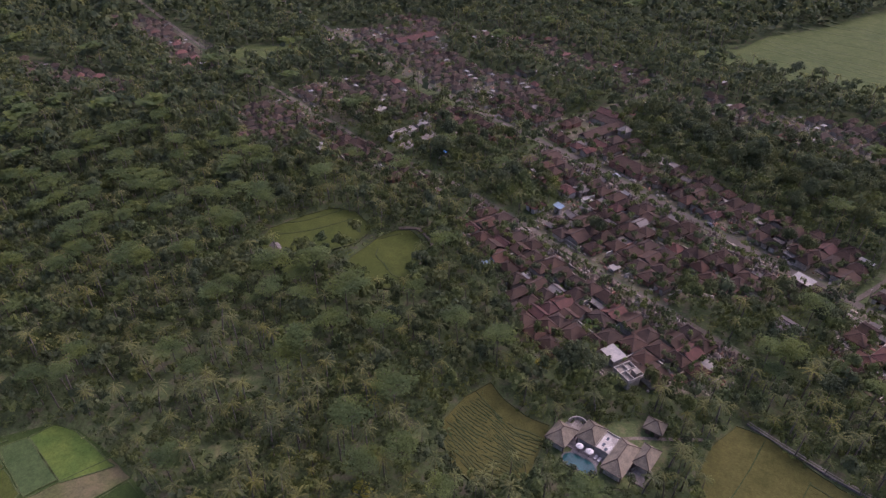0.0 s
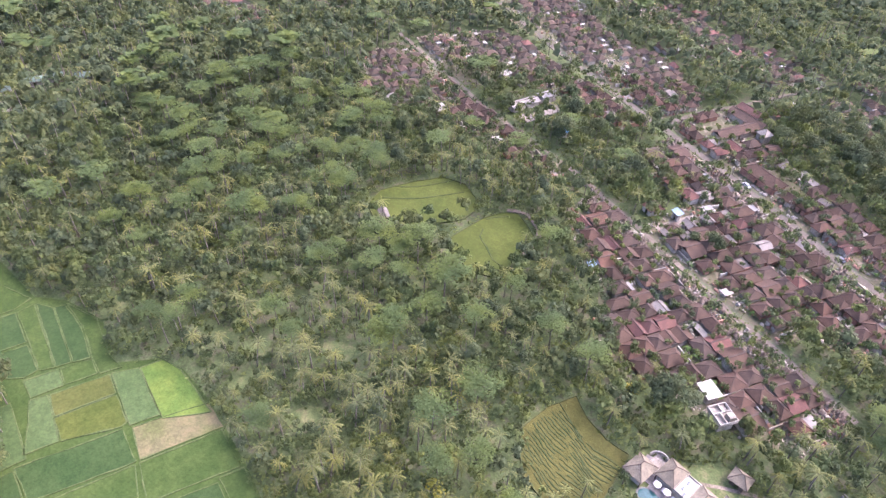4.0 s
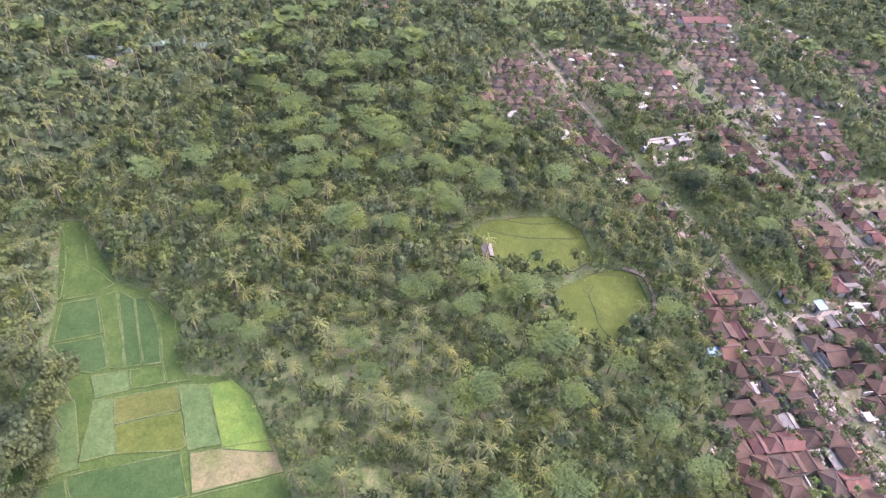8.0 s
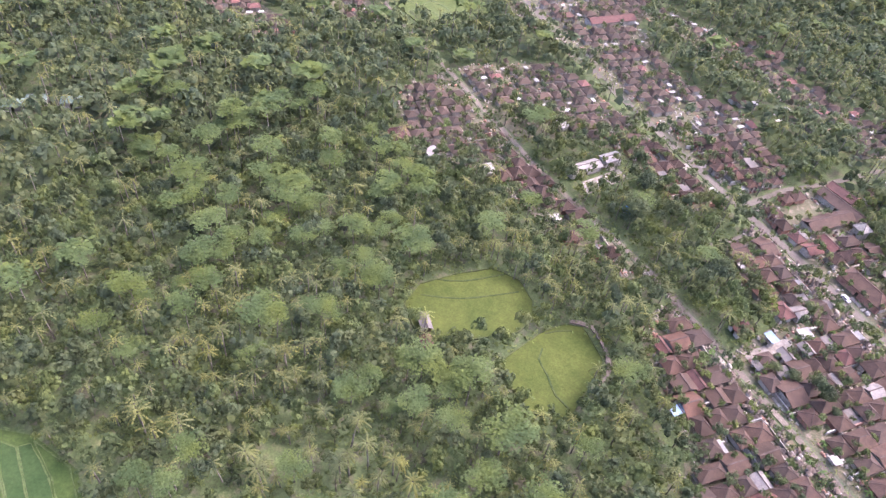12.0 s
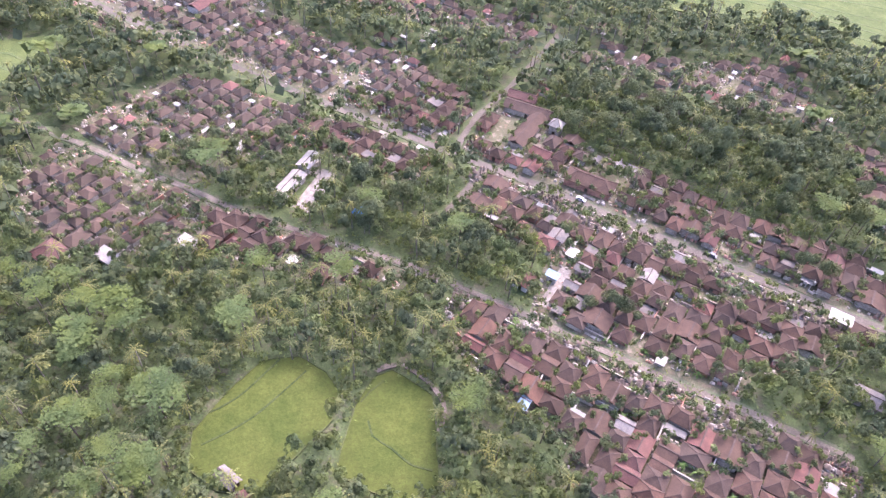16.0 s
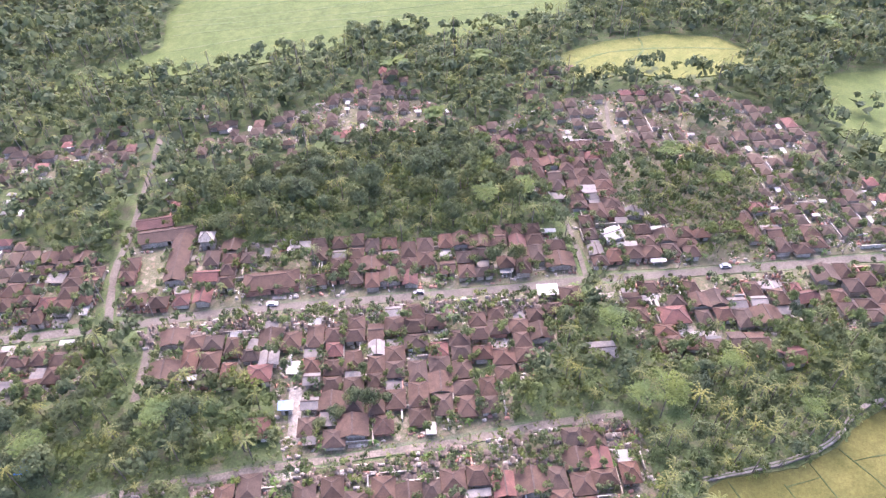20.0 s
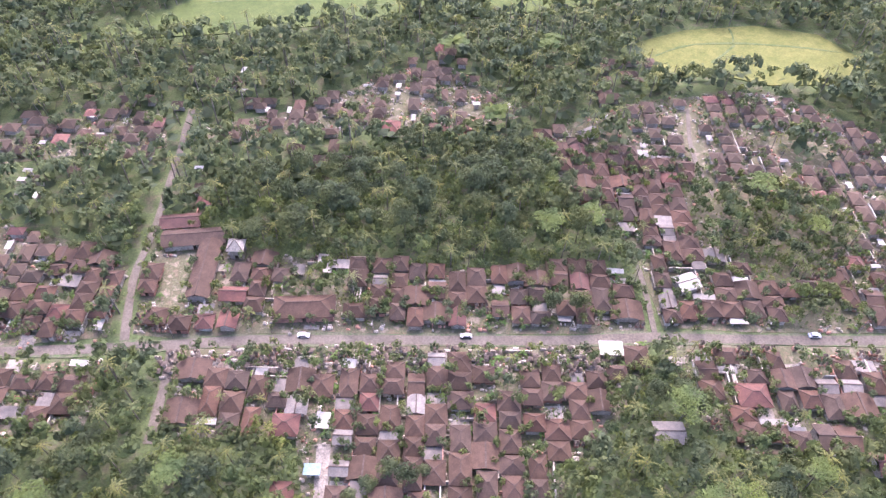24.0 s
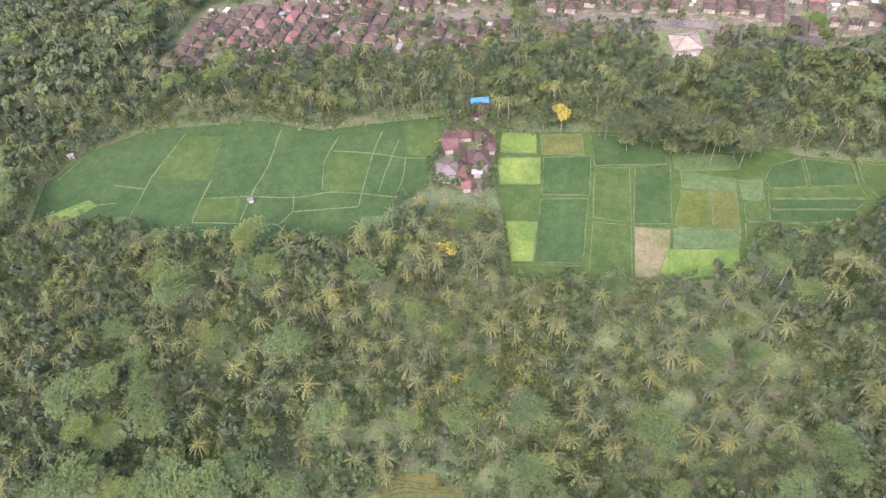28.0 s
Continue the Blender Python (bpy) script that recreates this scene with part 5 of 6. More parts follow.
# the family temples at the lots' north ends: many small shrines, plinths and low walls, too many to tell apart
sr = np.random.default_rng(44)
stone, thatch = [], []
for _ in range(6500):
    x, y = sr.uniform(-60, 90), sr.uniform(70, 200)
    if zone(x, y) not in (VILLAGE, ROAD) or not temple_end(x, y) or near_line(MAIN_ROAD, x, y, 2.6) or near_line(LOWER_LANE, x, y, 1.9):
        continue
    a = radians(LIE + sr.uniform(-6, 6))
    ca, sa = math.cos(a), math.sin(a)
    q = sr.random()
    if q < 0.55:
        w = sr.uniform(0.25, 0.55)
        levels = [(0.05, w), (sr.uniform(0.9, 2.0), w * 0.8)]
        shapes = [(stone, w, w, levels)]
        top = levels[1][0]
        shapes.append((thatch, 1, 1, [(top, w * 1.7), (top + 0.7, w * 0.15)]))
    else:
        w, d = sr.uniform(0.3, 1.3), sr.uniform(0.12, 0.5)
        shapes = [(stone, w, d, None)]
    for store, w, d, levels in shapes:
        rows = [(0.05, w, d), (sr.uniform(0.5, 1.5), w * 0.92, d * 0.92)] if levels is None else [(z, r, r) for z, r in levels]
        store.append([(x + ca * p * w_ - sa * q_ * d_, y + sa * p * w_ + ca * q_ * d_, z) for z, w_, d_ in rows for p, q_ in ((-1, -1), (1, -1), (1, 1), (-1, 1))])
SHRINE_FACES = np.array([[4, 5, 6, 7], [0, 1, 5, 4], [1, 2, 6, 5], [2, 3, 7, 6], [3, 0, 4, 7]])
temples = tagged(new("family_temples"), "crowded small stone shrines and plinths in the family temples", "shrines", kind="stuff")
for nm, store, mt in (("plinths", stone, M["shrine_stone"]), ("shrine_roofs", thatch, M["darkwood"])):
    vv = np.array(store)
    share(nm, np_mesh(nm, vv.reshape(-1, 3), (SHRINE_FACES[None] + 8 * np.arange(len(vv))[:, None, None]).reshape(-1, 4), 4, mt), temples)


# ---- along the main road: poles and parked vehicles; huts in the fields ----
def road_at(d):
    line = smooth_line(MAIN_ROAD, 2.0)
    i = max(0, min(len(line) - 2, int(d / 2.0)))
    t_ = (line[i + 1] - line[i]).normalized()
    return line[i], t_


pole_proto = tagged(new("street_pole"), "pale concrete street pole with a lamp arm", "pole", "street poles")
v, f = tube([(0, 0, 0), (0, 0, 7.5)], (0.13, 0.08), 6)
share("pole", np_mesh("pole", v, f, 4, M["concrete"]), pole_proto)
bm = bmesh.new()
add_beam(bm, (0, 0, 7.2), (1.5, 0, 7.6), 0.07, 0.07)
part("arm", bm, M["concrete"], pole_proto)
part("lamp", box(1.3, -0.12, 7.52, 1.95, 0.12, 7.66), M["white"], pole_proto)
for k_ in range(16):
    p, t_ = road_at(200 + 30 * k_)
    sd = Vector((-t_.y, t_.x)) * 2.6
    put(pole_proto, p.x + sd.x, p.y + sd.y, math.degrees(math.atan2(-sd.y, -sd.x)), 1, 1, 1, 0.18)


def car(paint, label, length=4.2, high=1.5):
    top = tagged(new("parked_car"), label, "car", "parked vehicles")
    L, W = length / 2, 0.85
    bm = box(-L, -W, 0.3, L, W, 0.85)
    part("body", bm, paint, top)
    bm = box(-L * 0.75, -W * 0.92, 0.85, L * 0.45, W * 0.92, high)
    for v_ in bm.verts:
        if v_.co.z > 1.0:
            v_.co.x *= 0.82
            v_.co.y *= 0.86
    part("cabin", bm, paint, top)
    part("window", box(-L * 0.66, -W * 0.935, 0.95, L * 0.36, W * 0.935, high - 0.22), M["glass"], top)
    for sx in (-0.62, 0.62):
        for sy in (-1, 1):
            bm = bmesh.new()
            bmesh.ops.create_cone(bm, cap_ends=True, segments=12, radius1=0.32, radius2=0.32, depth=0.2, matrix=Matrix.Translation((sx * L, sy * W, 0.32)) @ Matrix.Rotation(radians(90), 4, "X"))
            part("wheel", bm, M["rubber"], top)
    return top


cars = [car(M["paint_white"], "pale grey car parked on the road's edge"), car(M["paint_dark"], "dark car parked on the road's edge"), car(M["paint_white"], "pale grey minivan parked beside the road", 4.2, 1.7)]
for k_, (x, y) in enumerate(((-14, 193.2), (36, 181.6), (146, 156.8))):
    put(cars[k_ % 3], x, y, LIE + (180 if k_ % 2 else 0), 0.92, 0.92, 0.95, 0.25)


def field_hut(x, y, rm, wm, label, size=1.0):
    o = house("field_shelter", 2.6 * size, 2.2 * size, 1.7, 0.8, "gable", M[rm], M[wm], label, "hut", "field shelters", 0.3)
    o.matrix_basis = pose(x, y, 0.3, 0, 0, 20)


field_hut(106, -77, "roof_grey", "white", "small white field shelter in the rice", 0.8)
field_hut(184, -102, "roof_tin", "white", "small white field shelter at the paddy's end")
field_hut(132.5, 48.6, "roof", "darkwood", "small brown-roofed field shelter at the edge of the golden rice", 1.5)

# small litter of the yards: crates, jars, stacked tiles, sand heaps
rg = np.random.default_rng(33)
lv = {"plaster": [], "concrete": [], "brickwall": []}
for _ in range(16000):
    x, y = rg.uniform(-290, 320), rg.uniform(74, 330)
    if zone(x, y) != VILLAGE:
        continue
    key = ("plaster", "concrete", "brickwall")[int(rg.choice(3, p=(0.45, 0.3, 0.25)))]
    for _k in range(int(rg.integers(1, 4))):
        w, d, h = rg.uniform(0.2, 0.8), rg.uniform(0.15, 0.5), rg.uniform(0.2, 0.9)
        a = radians(LIE + rg.uniform(-20, 20))
        ca, sa = math.cos(a), math.sin(a)
        ox, oy = x + rg.normal() * 0.9, y + rg.normal() * 0.9
        lv[key].append([(ox + ca * p - sa * q, oy + sa * p + ca * q, z) for z, k1 in ((0.1, 1.0), (0.1 + h, 0.85)) for p, q in ((-w * k1, -d * k1), (w * k1, -d * k1), (w * k1, d * k1), (-w * k1, d * k1))])
BOXF = np.array([[4, 5, 6, 7], [0, 1, 5, 4], [1, 2, 6, 5], [2, 3, 7, 6], [3, 0, 4, 7]])
for key, vv in lv.items():
    vv = np.array(vv)
    ff = (BOXF[None] + 8 * np.arange(len(vv))[:, None, None]).reshape(-1, 4)
    tagged(new("yard_clutter", np_mesh("yard_clutter", vv.reshape(-1, 3), ff, 4, M[key])), {"plaster": "pale sacks and crates lying in the yards", "concrete": "grey blocks and jars in the yards", "brickwall": "stacked red tiles and bricks in the yards"}[key], "yard clutter", kind="stuff")


# ---- trees ----
def cards(centres, normals, size, rg, stretch=1.0):
    """Small irregular leaf clumps, one quad each, at centres, facing normals."""
    k = len(centres)
    nrm = normals / np.linalg.norm(normals, axis=1)[:, None]
    t = np.cross(nrm, rg.normal(size=(k, 3)))
    t /= np.linalg.norm(t, axis=1)[:, None]
    b = np.cross(nrm, t)
    s = size * rg.uniform(0.65, 1.35, (k, 1))
    out = []
    for a, c_ in ((-1, -1), (1, -1), (1, 1), (-1, 1)):
        j = rg.uniform(0.55, 1.15, (k, 2))
        out.append(centres + t * s * a * j[:, :1] * 0.5 * stretch + b * s * c_ * j[:, 1:] * 0.5 + nrm * s * rg.uniform(-0.15, 0.15, (k, 1)))
    v = np.stack(out, 1).reshape(-1, 3)
    f = np.arange(4 * k).reshape(-1, 4)
    return v, f


def broad_crown(seed, lobes, per, size, flat=0.75, spread=0.62, rise=0.45):
    """Unit crown (radius about 1, base at 0): lumpy lobes of leaf clumps."""
    rg = np.random.default_rng(seed)
    cs, ns = [], []
    for i in range(lobes):
        a = rg.uniform(0, 2 * np.pi)
        r = spread * np.sqrt(rg.uniform(0.02, 1))
        h = flat * (0.55 + 0.6 * (1 - (r / spread) ** 2) * rg.uniform(0.5, 1.0))
        c0 = np.array([r * np.cos(a), r * np.sin(a), h])
        lr = rg.uniform(0.22, 0.46)
        d = rg.normal(size=(per, 3))
        d[:, 2] = np.abs(d[:, 2]) * 0.9 - 0.25
        d /= np.linalg.norm(d, axis=1)[:, None]
        cs.append(c0 + d * lr * np.array([1, 1, 0.8]) * rg.uniform(0.75, 1.08, (per, 1)))
        ns.append(d + rg.normal(size=(per, 3)) * 0.42 + np.array([0, 0, rise]))
    return cards(np.concatenate(cs), np.concatenate(ns), size, rg)


def umbrella_crown(seed, tiers, per, size):
    """Unit spreading crown: flat plates of feathery leaves on several levels."""
    rg = np.random.default_rng(seed)
    cs, ns = [], []
    for i in range(tiers):
        a = rg.uniform(0, 2 * np.pi)
        r = 0.72 * np.sqrt(rg.uniform(0.0, 1))
        h = 0.62 - 0.30 * r * r + rg.uniform(-0.1, 0.08)
        pr = rg.uniform(0.26, 0.50)
        q = np.sqrt(rg.uniform(0, 1, per)) * pr
        t = rg.uniform(0, 2 * np.pi, per)
        z = h + 0.07 * (1 - (q / pr) ** 2) + rg.normal(size=per) * 0.022
        cs.append(np.stack([r * np.cos(a) + q * np.cos(t), r * np.sin(a) + q * np.sin(t), z], 1))
        ns.append(np.array([0, 0, 1]) + rg.normal(size=(per, 3)) * 0.24)
    return cards(np.concatenate(cs), np.concatenate(ns), size, rg, 1.6)


def palm_crown(seed, fronds, leaflets, reach=1.0):
    """Unit palm head (fronds about 1 long): arching ribs with feathered leaflets."""
    rg = np.random.default_rng(seed)
    up = np.array([0, 0, 1.0])
    vs = []
    for i in range(fronds):
        a = 2 * np.pi * (i * 0.381966 + rg.uniform(-0.03, 0.03))
        lift = rg.uniform(-0.30, 0.85)
        L = reach * rg.uniform(0.85, 1.12)
        d = np.array([np.cos(a), np.sin(a), 0.0])
        side = np.array([-np.sin(a), np.cos(a), 0.0])
        t = 0.06 + 0.94 * np.arange(leaflets + 1) / leaflets
        sp = d * (L * t * (1 - 0.08 * t))[:, None] + up * (L * (lift * t - 0.62 * t ** 2))[:, None]
        for sgn in (-1, 1):
            for j in range(leaflets):
                w = L * (0.092 - 0.10 * (t[j] - 0.42) ** 2) * rg.uniform(0.85, 1.15)
                p0, p1 = sp[j], sp[j] + (sp[j + 1] - sp[j]) * 0.75
                ahead = (p1 - p0) / np.linalg.norm(p1 - p0)
                tip = side * sgn * w * 0.8 + ahead * w * 0.55 - up * w * rg.uniform(0.1, 0.45)
                vs.append([p0, p1, p1 + tip * 0.9, p0 + tip * 1.05] if sgn > 0 else [p1, p0, p0 + tip * 1.05, p1 + tip * 0.9])
    v = np.array(vs).reshape(-1, 3)
    return v, np.arange(len(v)).reshape(-1, 4)


def merge(pieces):
    vs, fs, o = [], [], 0
    for v, f in pieces:
        vs.append(v)
        fs.append(f + o)
        o += len(v)
    return np.concatenate(vs), np.concatenate(fs)


def trunk_with_limbs(seed, height, r, crown_r, crown_h):
    rg = np.random.default_rng(seed)
    bend = rg.normal(size=2) * 0.4
    pts = [(0, 0, 0), (bend[0] * 0.4, bend[1] * 0.4, height * 0.5), (bend[0], bend[1], height)]
    out = [tube(pts, (r, r * 0.75, r * 0.5))]
    for i in range(5):
        a = 2 * np.pi * (i + rg.uniform(-0.2, 0.2)) / 5
        e = (bend[0] + math.cos(a) * crown_r * 0.6, bend[1] + math.sin(a) * crown_r * 0.6, height + crown_h * 0.75)
        m_ = (bend[0] + math.cos(a) * crown_r * 0.25, bend[1] + math.sin(a) * crown_r * 0.25, height + crown_h * 0.4)
        out.append(tube([(bend[0], bend[1], height * 0.92), m_, e], (r * 0.4, r * 0.28, r * 0.1), 4))
    return merge(out)


# where each kind of tree grows
PALM_LAND = [
    [(-135.2, -20.3), (-101.3, 37.9), (-73, 8.1), (-87.4, -21.1)],
    [(-64.4, -38.5), (-49.2, 5.3), (-0.7, -0.7), (-8.4, -41.6)],
    [(147.4, -57.4), (31.4, -64.8), (-52.9, -36.6), (-41, 23.5), (55.2, 27.8), (118.1, -15.1)],
    [(190.4, -98), (185.9, -119.4), (100.5, -128.9), (36.4, -127.5), (36.3, -116.4), (110.3, -117.1)],
    [(88.4, 122.7), (123.5, 110.5), (129.8, 88.6), (94.8, 88), (77.3, 103.6)],
    [(-153.6, 123), (-78.9, 125.4), (-51.2, 105.7), (-106.4, 93.7)],
]
UMBRELLA_LAND = [
    [(-254.5, 5), (-215.2, 83.3), (-110.9, 88.9), (-78.1, 53.1), (-93.1, 2.6), (-165.1, -16.6)],
    [(157.3, -7.1), (106, -8.9), (73.9, 35.1), (135.3, 41.6)],
    [(-68.6, 14.3), (-20.9, 24.8), (-14.7, 68), (-56.2, 65.1)],
]
# reach of the woods by compass bearing, in steps of 10 degrees from -180
REACH = [270, 280, 280, 290, 305, 290, 500, 535, 550, 560, 725, 650, 610, 610, 615, 630, 820, 840, 840, 640, 570, 630, 680, 610, 510, 445, 415, 345, 365, 365, 290, 380, 350, 305, 280, 265, 270]


def woods_reach(x, y):
    b = (math.degrees(math.atan2(x - 20, y - 20)) + 180) / 10
    i = min(35, int(b))
    return max(REACH[i], REACH[i + 1])


tr = random.Random(3)
spots = {"palm": [], "dark": [], "mid": [], "umbrella": [], "banana": [], "yellow": [], "big": []}
far_trees = {"dark": [], "mid": [], "umbrella": [], "palm": []}
farthest = {"dark": [], "mid": [], "umbrella": [], "palm": []}


def pick_kind(x, y):
    q = tr.random()
    if any(inside(p, x, y) for p in PALM_LAND):
        return "palm" if q < 0.67 else "dark" if q < 0.78 else "mid" if q < 0.95 else "umbrella"
    if any(inside(p, x, y) for p in UMBRELLA_LAND):
        return "umbrella" if q < 0.10 else "palm" if q < 0.26 else "dark" if q < 0.64 else "mid"
    return "palm" if q < 0.27 else "dark" if q < 0.62 else "mid" if q < 0.985 else "umbrella"


def scatter(step, r0, r1):
    nx_, ny_ = int((NX * CELL) / step), int((NY * CELL) / step)
    for i in range(nx_):
        for j in range(ny_):
            x = X0 + (i + 0.5 + tr.uniform(-0.42, 0.42)) * step
            y = Y0 + (j + 0.5 + tr.uniform(-0.42, 0.42)) * step
            r = math.hypot(x - 25, y - 40)
            if r < r0 or r >= r1 or r > woods_reach(x, y):
                continue
            z = zone(x, y)
            if z == FOREST:
                if r0 == 0 and any(zone(x + a, y + b) in (FIELD, CLEAR) for a, b in ((2.2, 0), (-2.2, 0), (0, 2.2), (0, -2.2))):
                    if tr.random() < 0.6:
                        spots["palm" if tr.random() < 0.5 else "mid"].append((x, y, tr.triangular(0.5, 1.3, 0.75)))
                    continue
                k = pick_kind(x, y)
                if r0 == 0:
                    spots[k].append((x, y, tr.uniform(0.8, 1.35)))
                else:
                    (far_trees if r0 < 300 else farthest)[k].append((x, y, tr.triangular(0.75, 1.6, 1.0) * (1.12 if r0 < 300 else 1.5)))
            elif z == VILLAGE and tr.random() < ((0.22 if temple_end(x, y) else 0.42) if r0 == 0 else 0.34):
                k = tr.choices(["mid", "dark", "banana", "palm"], [5, 2, 3, 1.2])[0]
                if r0 == 0:
                    spots[k].append((x, y, tr.triangular(0.5, 1.15, 0.7) if k != "palm" else tr.uniform(0.7, 0.9)))
                else:
                    far_trees["mid" if k == "banana" else k].append((x, y, tr.triangular(0.5, 1.3, 0.75)))


scatter(4.7, 0, 235)
scatter(5.5, 235, 400)
scatter(9.0, 400, 900)
yard_rng = random.Random(27)
made = 0
for _ in range(9000):
    x, y = yard_rng.uniform(-270, 320), yard_rng.uniform(110, 320)
    if made < 600 and zone(x, y) == VILLAGE and math.hypot(x - 30, y - 125) > 140:
        far_trees["mid" if yard_rng.random() < 0.7 else "dark"].append((x, y, yard_rng.uniform(0.38, 0.75)))
        made += 1
clump_rng = random.Random(5)
far_trees["dark"] += [(clump_rng.uniform(54, 102), 371 + clump_rng.uniform(-4, 10), clump_rng.uniform(0.7, 1.15)) for _ in range(34)]
spots["yellow"] = [(27.6, -4.6, 1.2), (40.9, -26.8, 1.0), (34.1, -47.4, 1.3), (-6.4, -107.6, 1.4), (-2.7, -123, 1.4)]
spots["big"] = [(-50, -93.5, 1.0), (-43.5, -93.5, 1.0), (-37.5, -96.5, 0.9), (-29, -97, 0.85), (-33, -103.5, 1.0), (-42, -103, 1.0), (-52, -100.5, 1.0), (-22, -103, 0.8), (-66, -87, 1.1), (-57, -90, 1.05), (-61, -95, 1.15), (-49, -93, 1.0), (-71, -92, 1.0), (-65.2, -91.8, 1.0), (-55.2, -93.3, 0.95), (-45.1, -97, 0.95), (-36.2, -102.2, 0.85), (-59.8, -101.8, 1.0), (-75.9, -99.8, 0.9), (42.6, 67.9, 0.9), (46.3, 74.1, 0.7), (3.5, 142.3, 0.6), (-2.3, 140.4, 0.65),
                (8.1, 138.8, 0.55), (12.9, 140.8, 0.5), (-99.9, 70, 0.7), (-7.9, 138.5, 0.5), (-43.5, 152.5, 0.75), (-61.6, 156, 0.8), (-75.5, 161.9, 0.75), (65.3, 184, 0.6), (73.3, 181.3, 0.6), (83.9, 146.5, 0.7), (91.1, 140.2, 0.65),
                (78.9, 152.5, 0.65), (34.3, 234.6, 0.9), (7.5, 242.7, 1.0), (-11.1, 237.6, 0.9), (52, 228.2, 0.85), (21.3, 231.8, 0.9), (67.4, 223.6, 0.8), (-21.1, 262.1, 0.9), (5.9, 261.1, 0.9), (103.1, 112.8, 0.7), (-145.6, 162.2, 0.7), (-131.7, 177.8, 0.7)]
spots["yellow"] += [(33.9, 62.4, 0.9)]
grove_rng = random.Random(19)
for outline, n_ in ((GROVES[5], 36), (GROVES[6], 9)):
    made = 0
    while made < n_:
        x, y = grove_rng.uniform(-110, 105), grove_rng.uniform(145, 305)
        if inside(outline, x, y) and zone(x, y) == FOREST:
            spots["big"].append((x, y, grove_rng.uniform(0.7, 1.05)))
            made += 1
spots["mid"] += [(-89.5, -101, 1.5), (-99.8, -105.3, 1.4), (45.9, 63, 1.1), (33, 58.6, 1.3)]
UMBRELLAS = [(-162.5, 2.7), (-166.4, 29.3), (-147.8, 32.5), (-228.7, 19.7), (-201.5, 33.3), (-201.3, 62.5), (-158.6, 75.8), (-100.2, 40.8), (-104.6, 57.9), (-135.3, -4.4), (-66.6, 20.2), (-62.1, 35.4), (-102.7, 1.7), (-129.5, -27.1), (-69.2, 76.4), (-22.2, 9.6),
             (-31.1, 41.7), (-167.8, 59.3), (-186.4, 2.8), (136.9, 3.9), (126.1, 23.6), (84, 22.8), (106.5, 30.6), (62.7, 9.5), (117.5, -34.6), (56.9, -35.9), (9.6, 23.7), (-21.3, 14.5), (95, -39.1), (117.1, 33), (99.2, 29.2), (21.8, 56.6), (6.1, 56.2)]
for x, y in UMBRELLAS:
    if zone(x, y) == FIELD:
        continue
    spots["umbrella"].append((x, y, tr.uniform(1.1, 1.45) if abs(x + 65) > 2 else 0.85))
spots["palm"] += [(82, 62, 1.0), (81, 68, 1.05), (82.5, 56, 0.95), (76.4, 71.8, 1.0), (80.6, 76.4, 1.0), (79, 59, 1.0), (83, 72.5, 0.9), (68.8, 36.6, 1.0), (59.1, 37.5, 0.95), (84, 51, 1.0), (82, 80, 0.9)]
row = smooth_line([(-101.8, 73.9), (-96.5, 85), (-85.5, 95.7), (-68.7, 94.1), (-59.5, 99.7)], 4.0)
spots["palm"] += [(p.x, p.y, tr.uniform(0.9, 1.15)) for p in row]

giants = [(x, y, 4.2 * sc) for x, y, sc in spots["big"]] + [(x, y, 3.2 * sc) for x, y, sc in spots["umbrella"]]
for kind in ("dark", "mid", "palm"):
    spots[kind] = [p for p in spots[kind] if all((p[0] - x) ** 2 + (p[1] - y) ** 2 > r * r for x, y, r in giants)]

POOLSIDE = [(53.9, 29.5), (76.2, 31.5), (75.3, 47.6), (52, 44.5)]
for kind in ("dark", "mid", "palm", "umbrella"):
    spots[kind] = [p for p in spots[kind] if not inside(POOLSIDE, p[0], p[1])]

spots["palm"] += [(51.5, 31.5, 0.75), (48.5, 28.5, 0.8), (55, 33.5, 0.7), (46, 24, 0.8), (81, 33, 1.0)]

# young growth in the gaps that are left
taken = np.zeros((NX, NY), bool)


def take(x, y, r):
    i, j, k = int((x - X0) / CELL), int((y - Y0) / CELL), max(0, int(r / CELL))
    taken[max(0, i - k):i + k + 1, max(0, j - k):j + k + 1] = True


for kind, r in (("dark", 2.8), ("mid", 2.6), ("palm", 0.9), ("banana", 1.6), ("umbrella", 5.0), ("big", 6.0)):
    for x, y, sc in spots[kind]:
        take(x, y, r * sc)
gaps = [(i, j) for i in range(NX) for j in range(NY) if ZONE[i, j] in (FOREST, VILLAGE) and not taken[i, j] and math.hypot(GX[i] - 25, GY[j] - 40) < 235]
tr.shuffle(gaps)
for i, j in gaps:
    if taken[i, j]:
        continue
    x, y = GX[i] + tr.uniform(-0.8, 0.8), GY[j] + tr.uniform(-0.8, 0.8)
    if ZONE[i, j] == VILLAGE and tr.random() < 0.5:
        continue
    k = tr.choices(["mid", "dark", "banana"], [5, 2, 2 if ZONE[i, j] == VILLAGE else 0])[0]
    sc = tr.uniform(0.45, 0.75)
    spots[k].append((x, y, sc))
    take(x, y, 2.9 * sc)

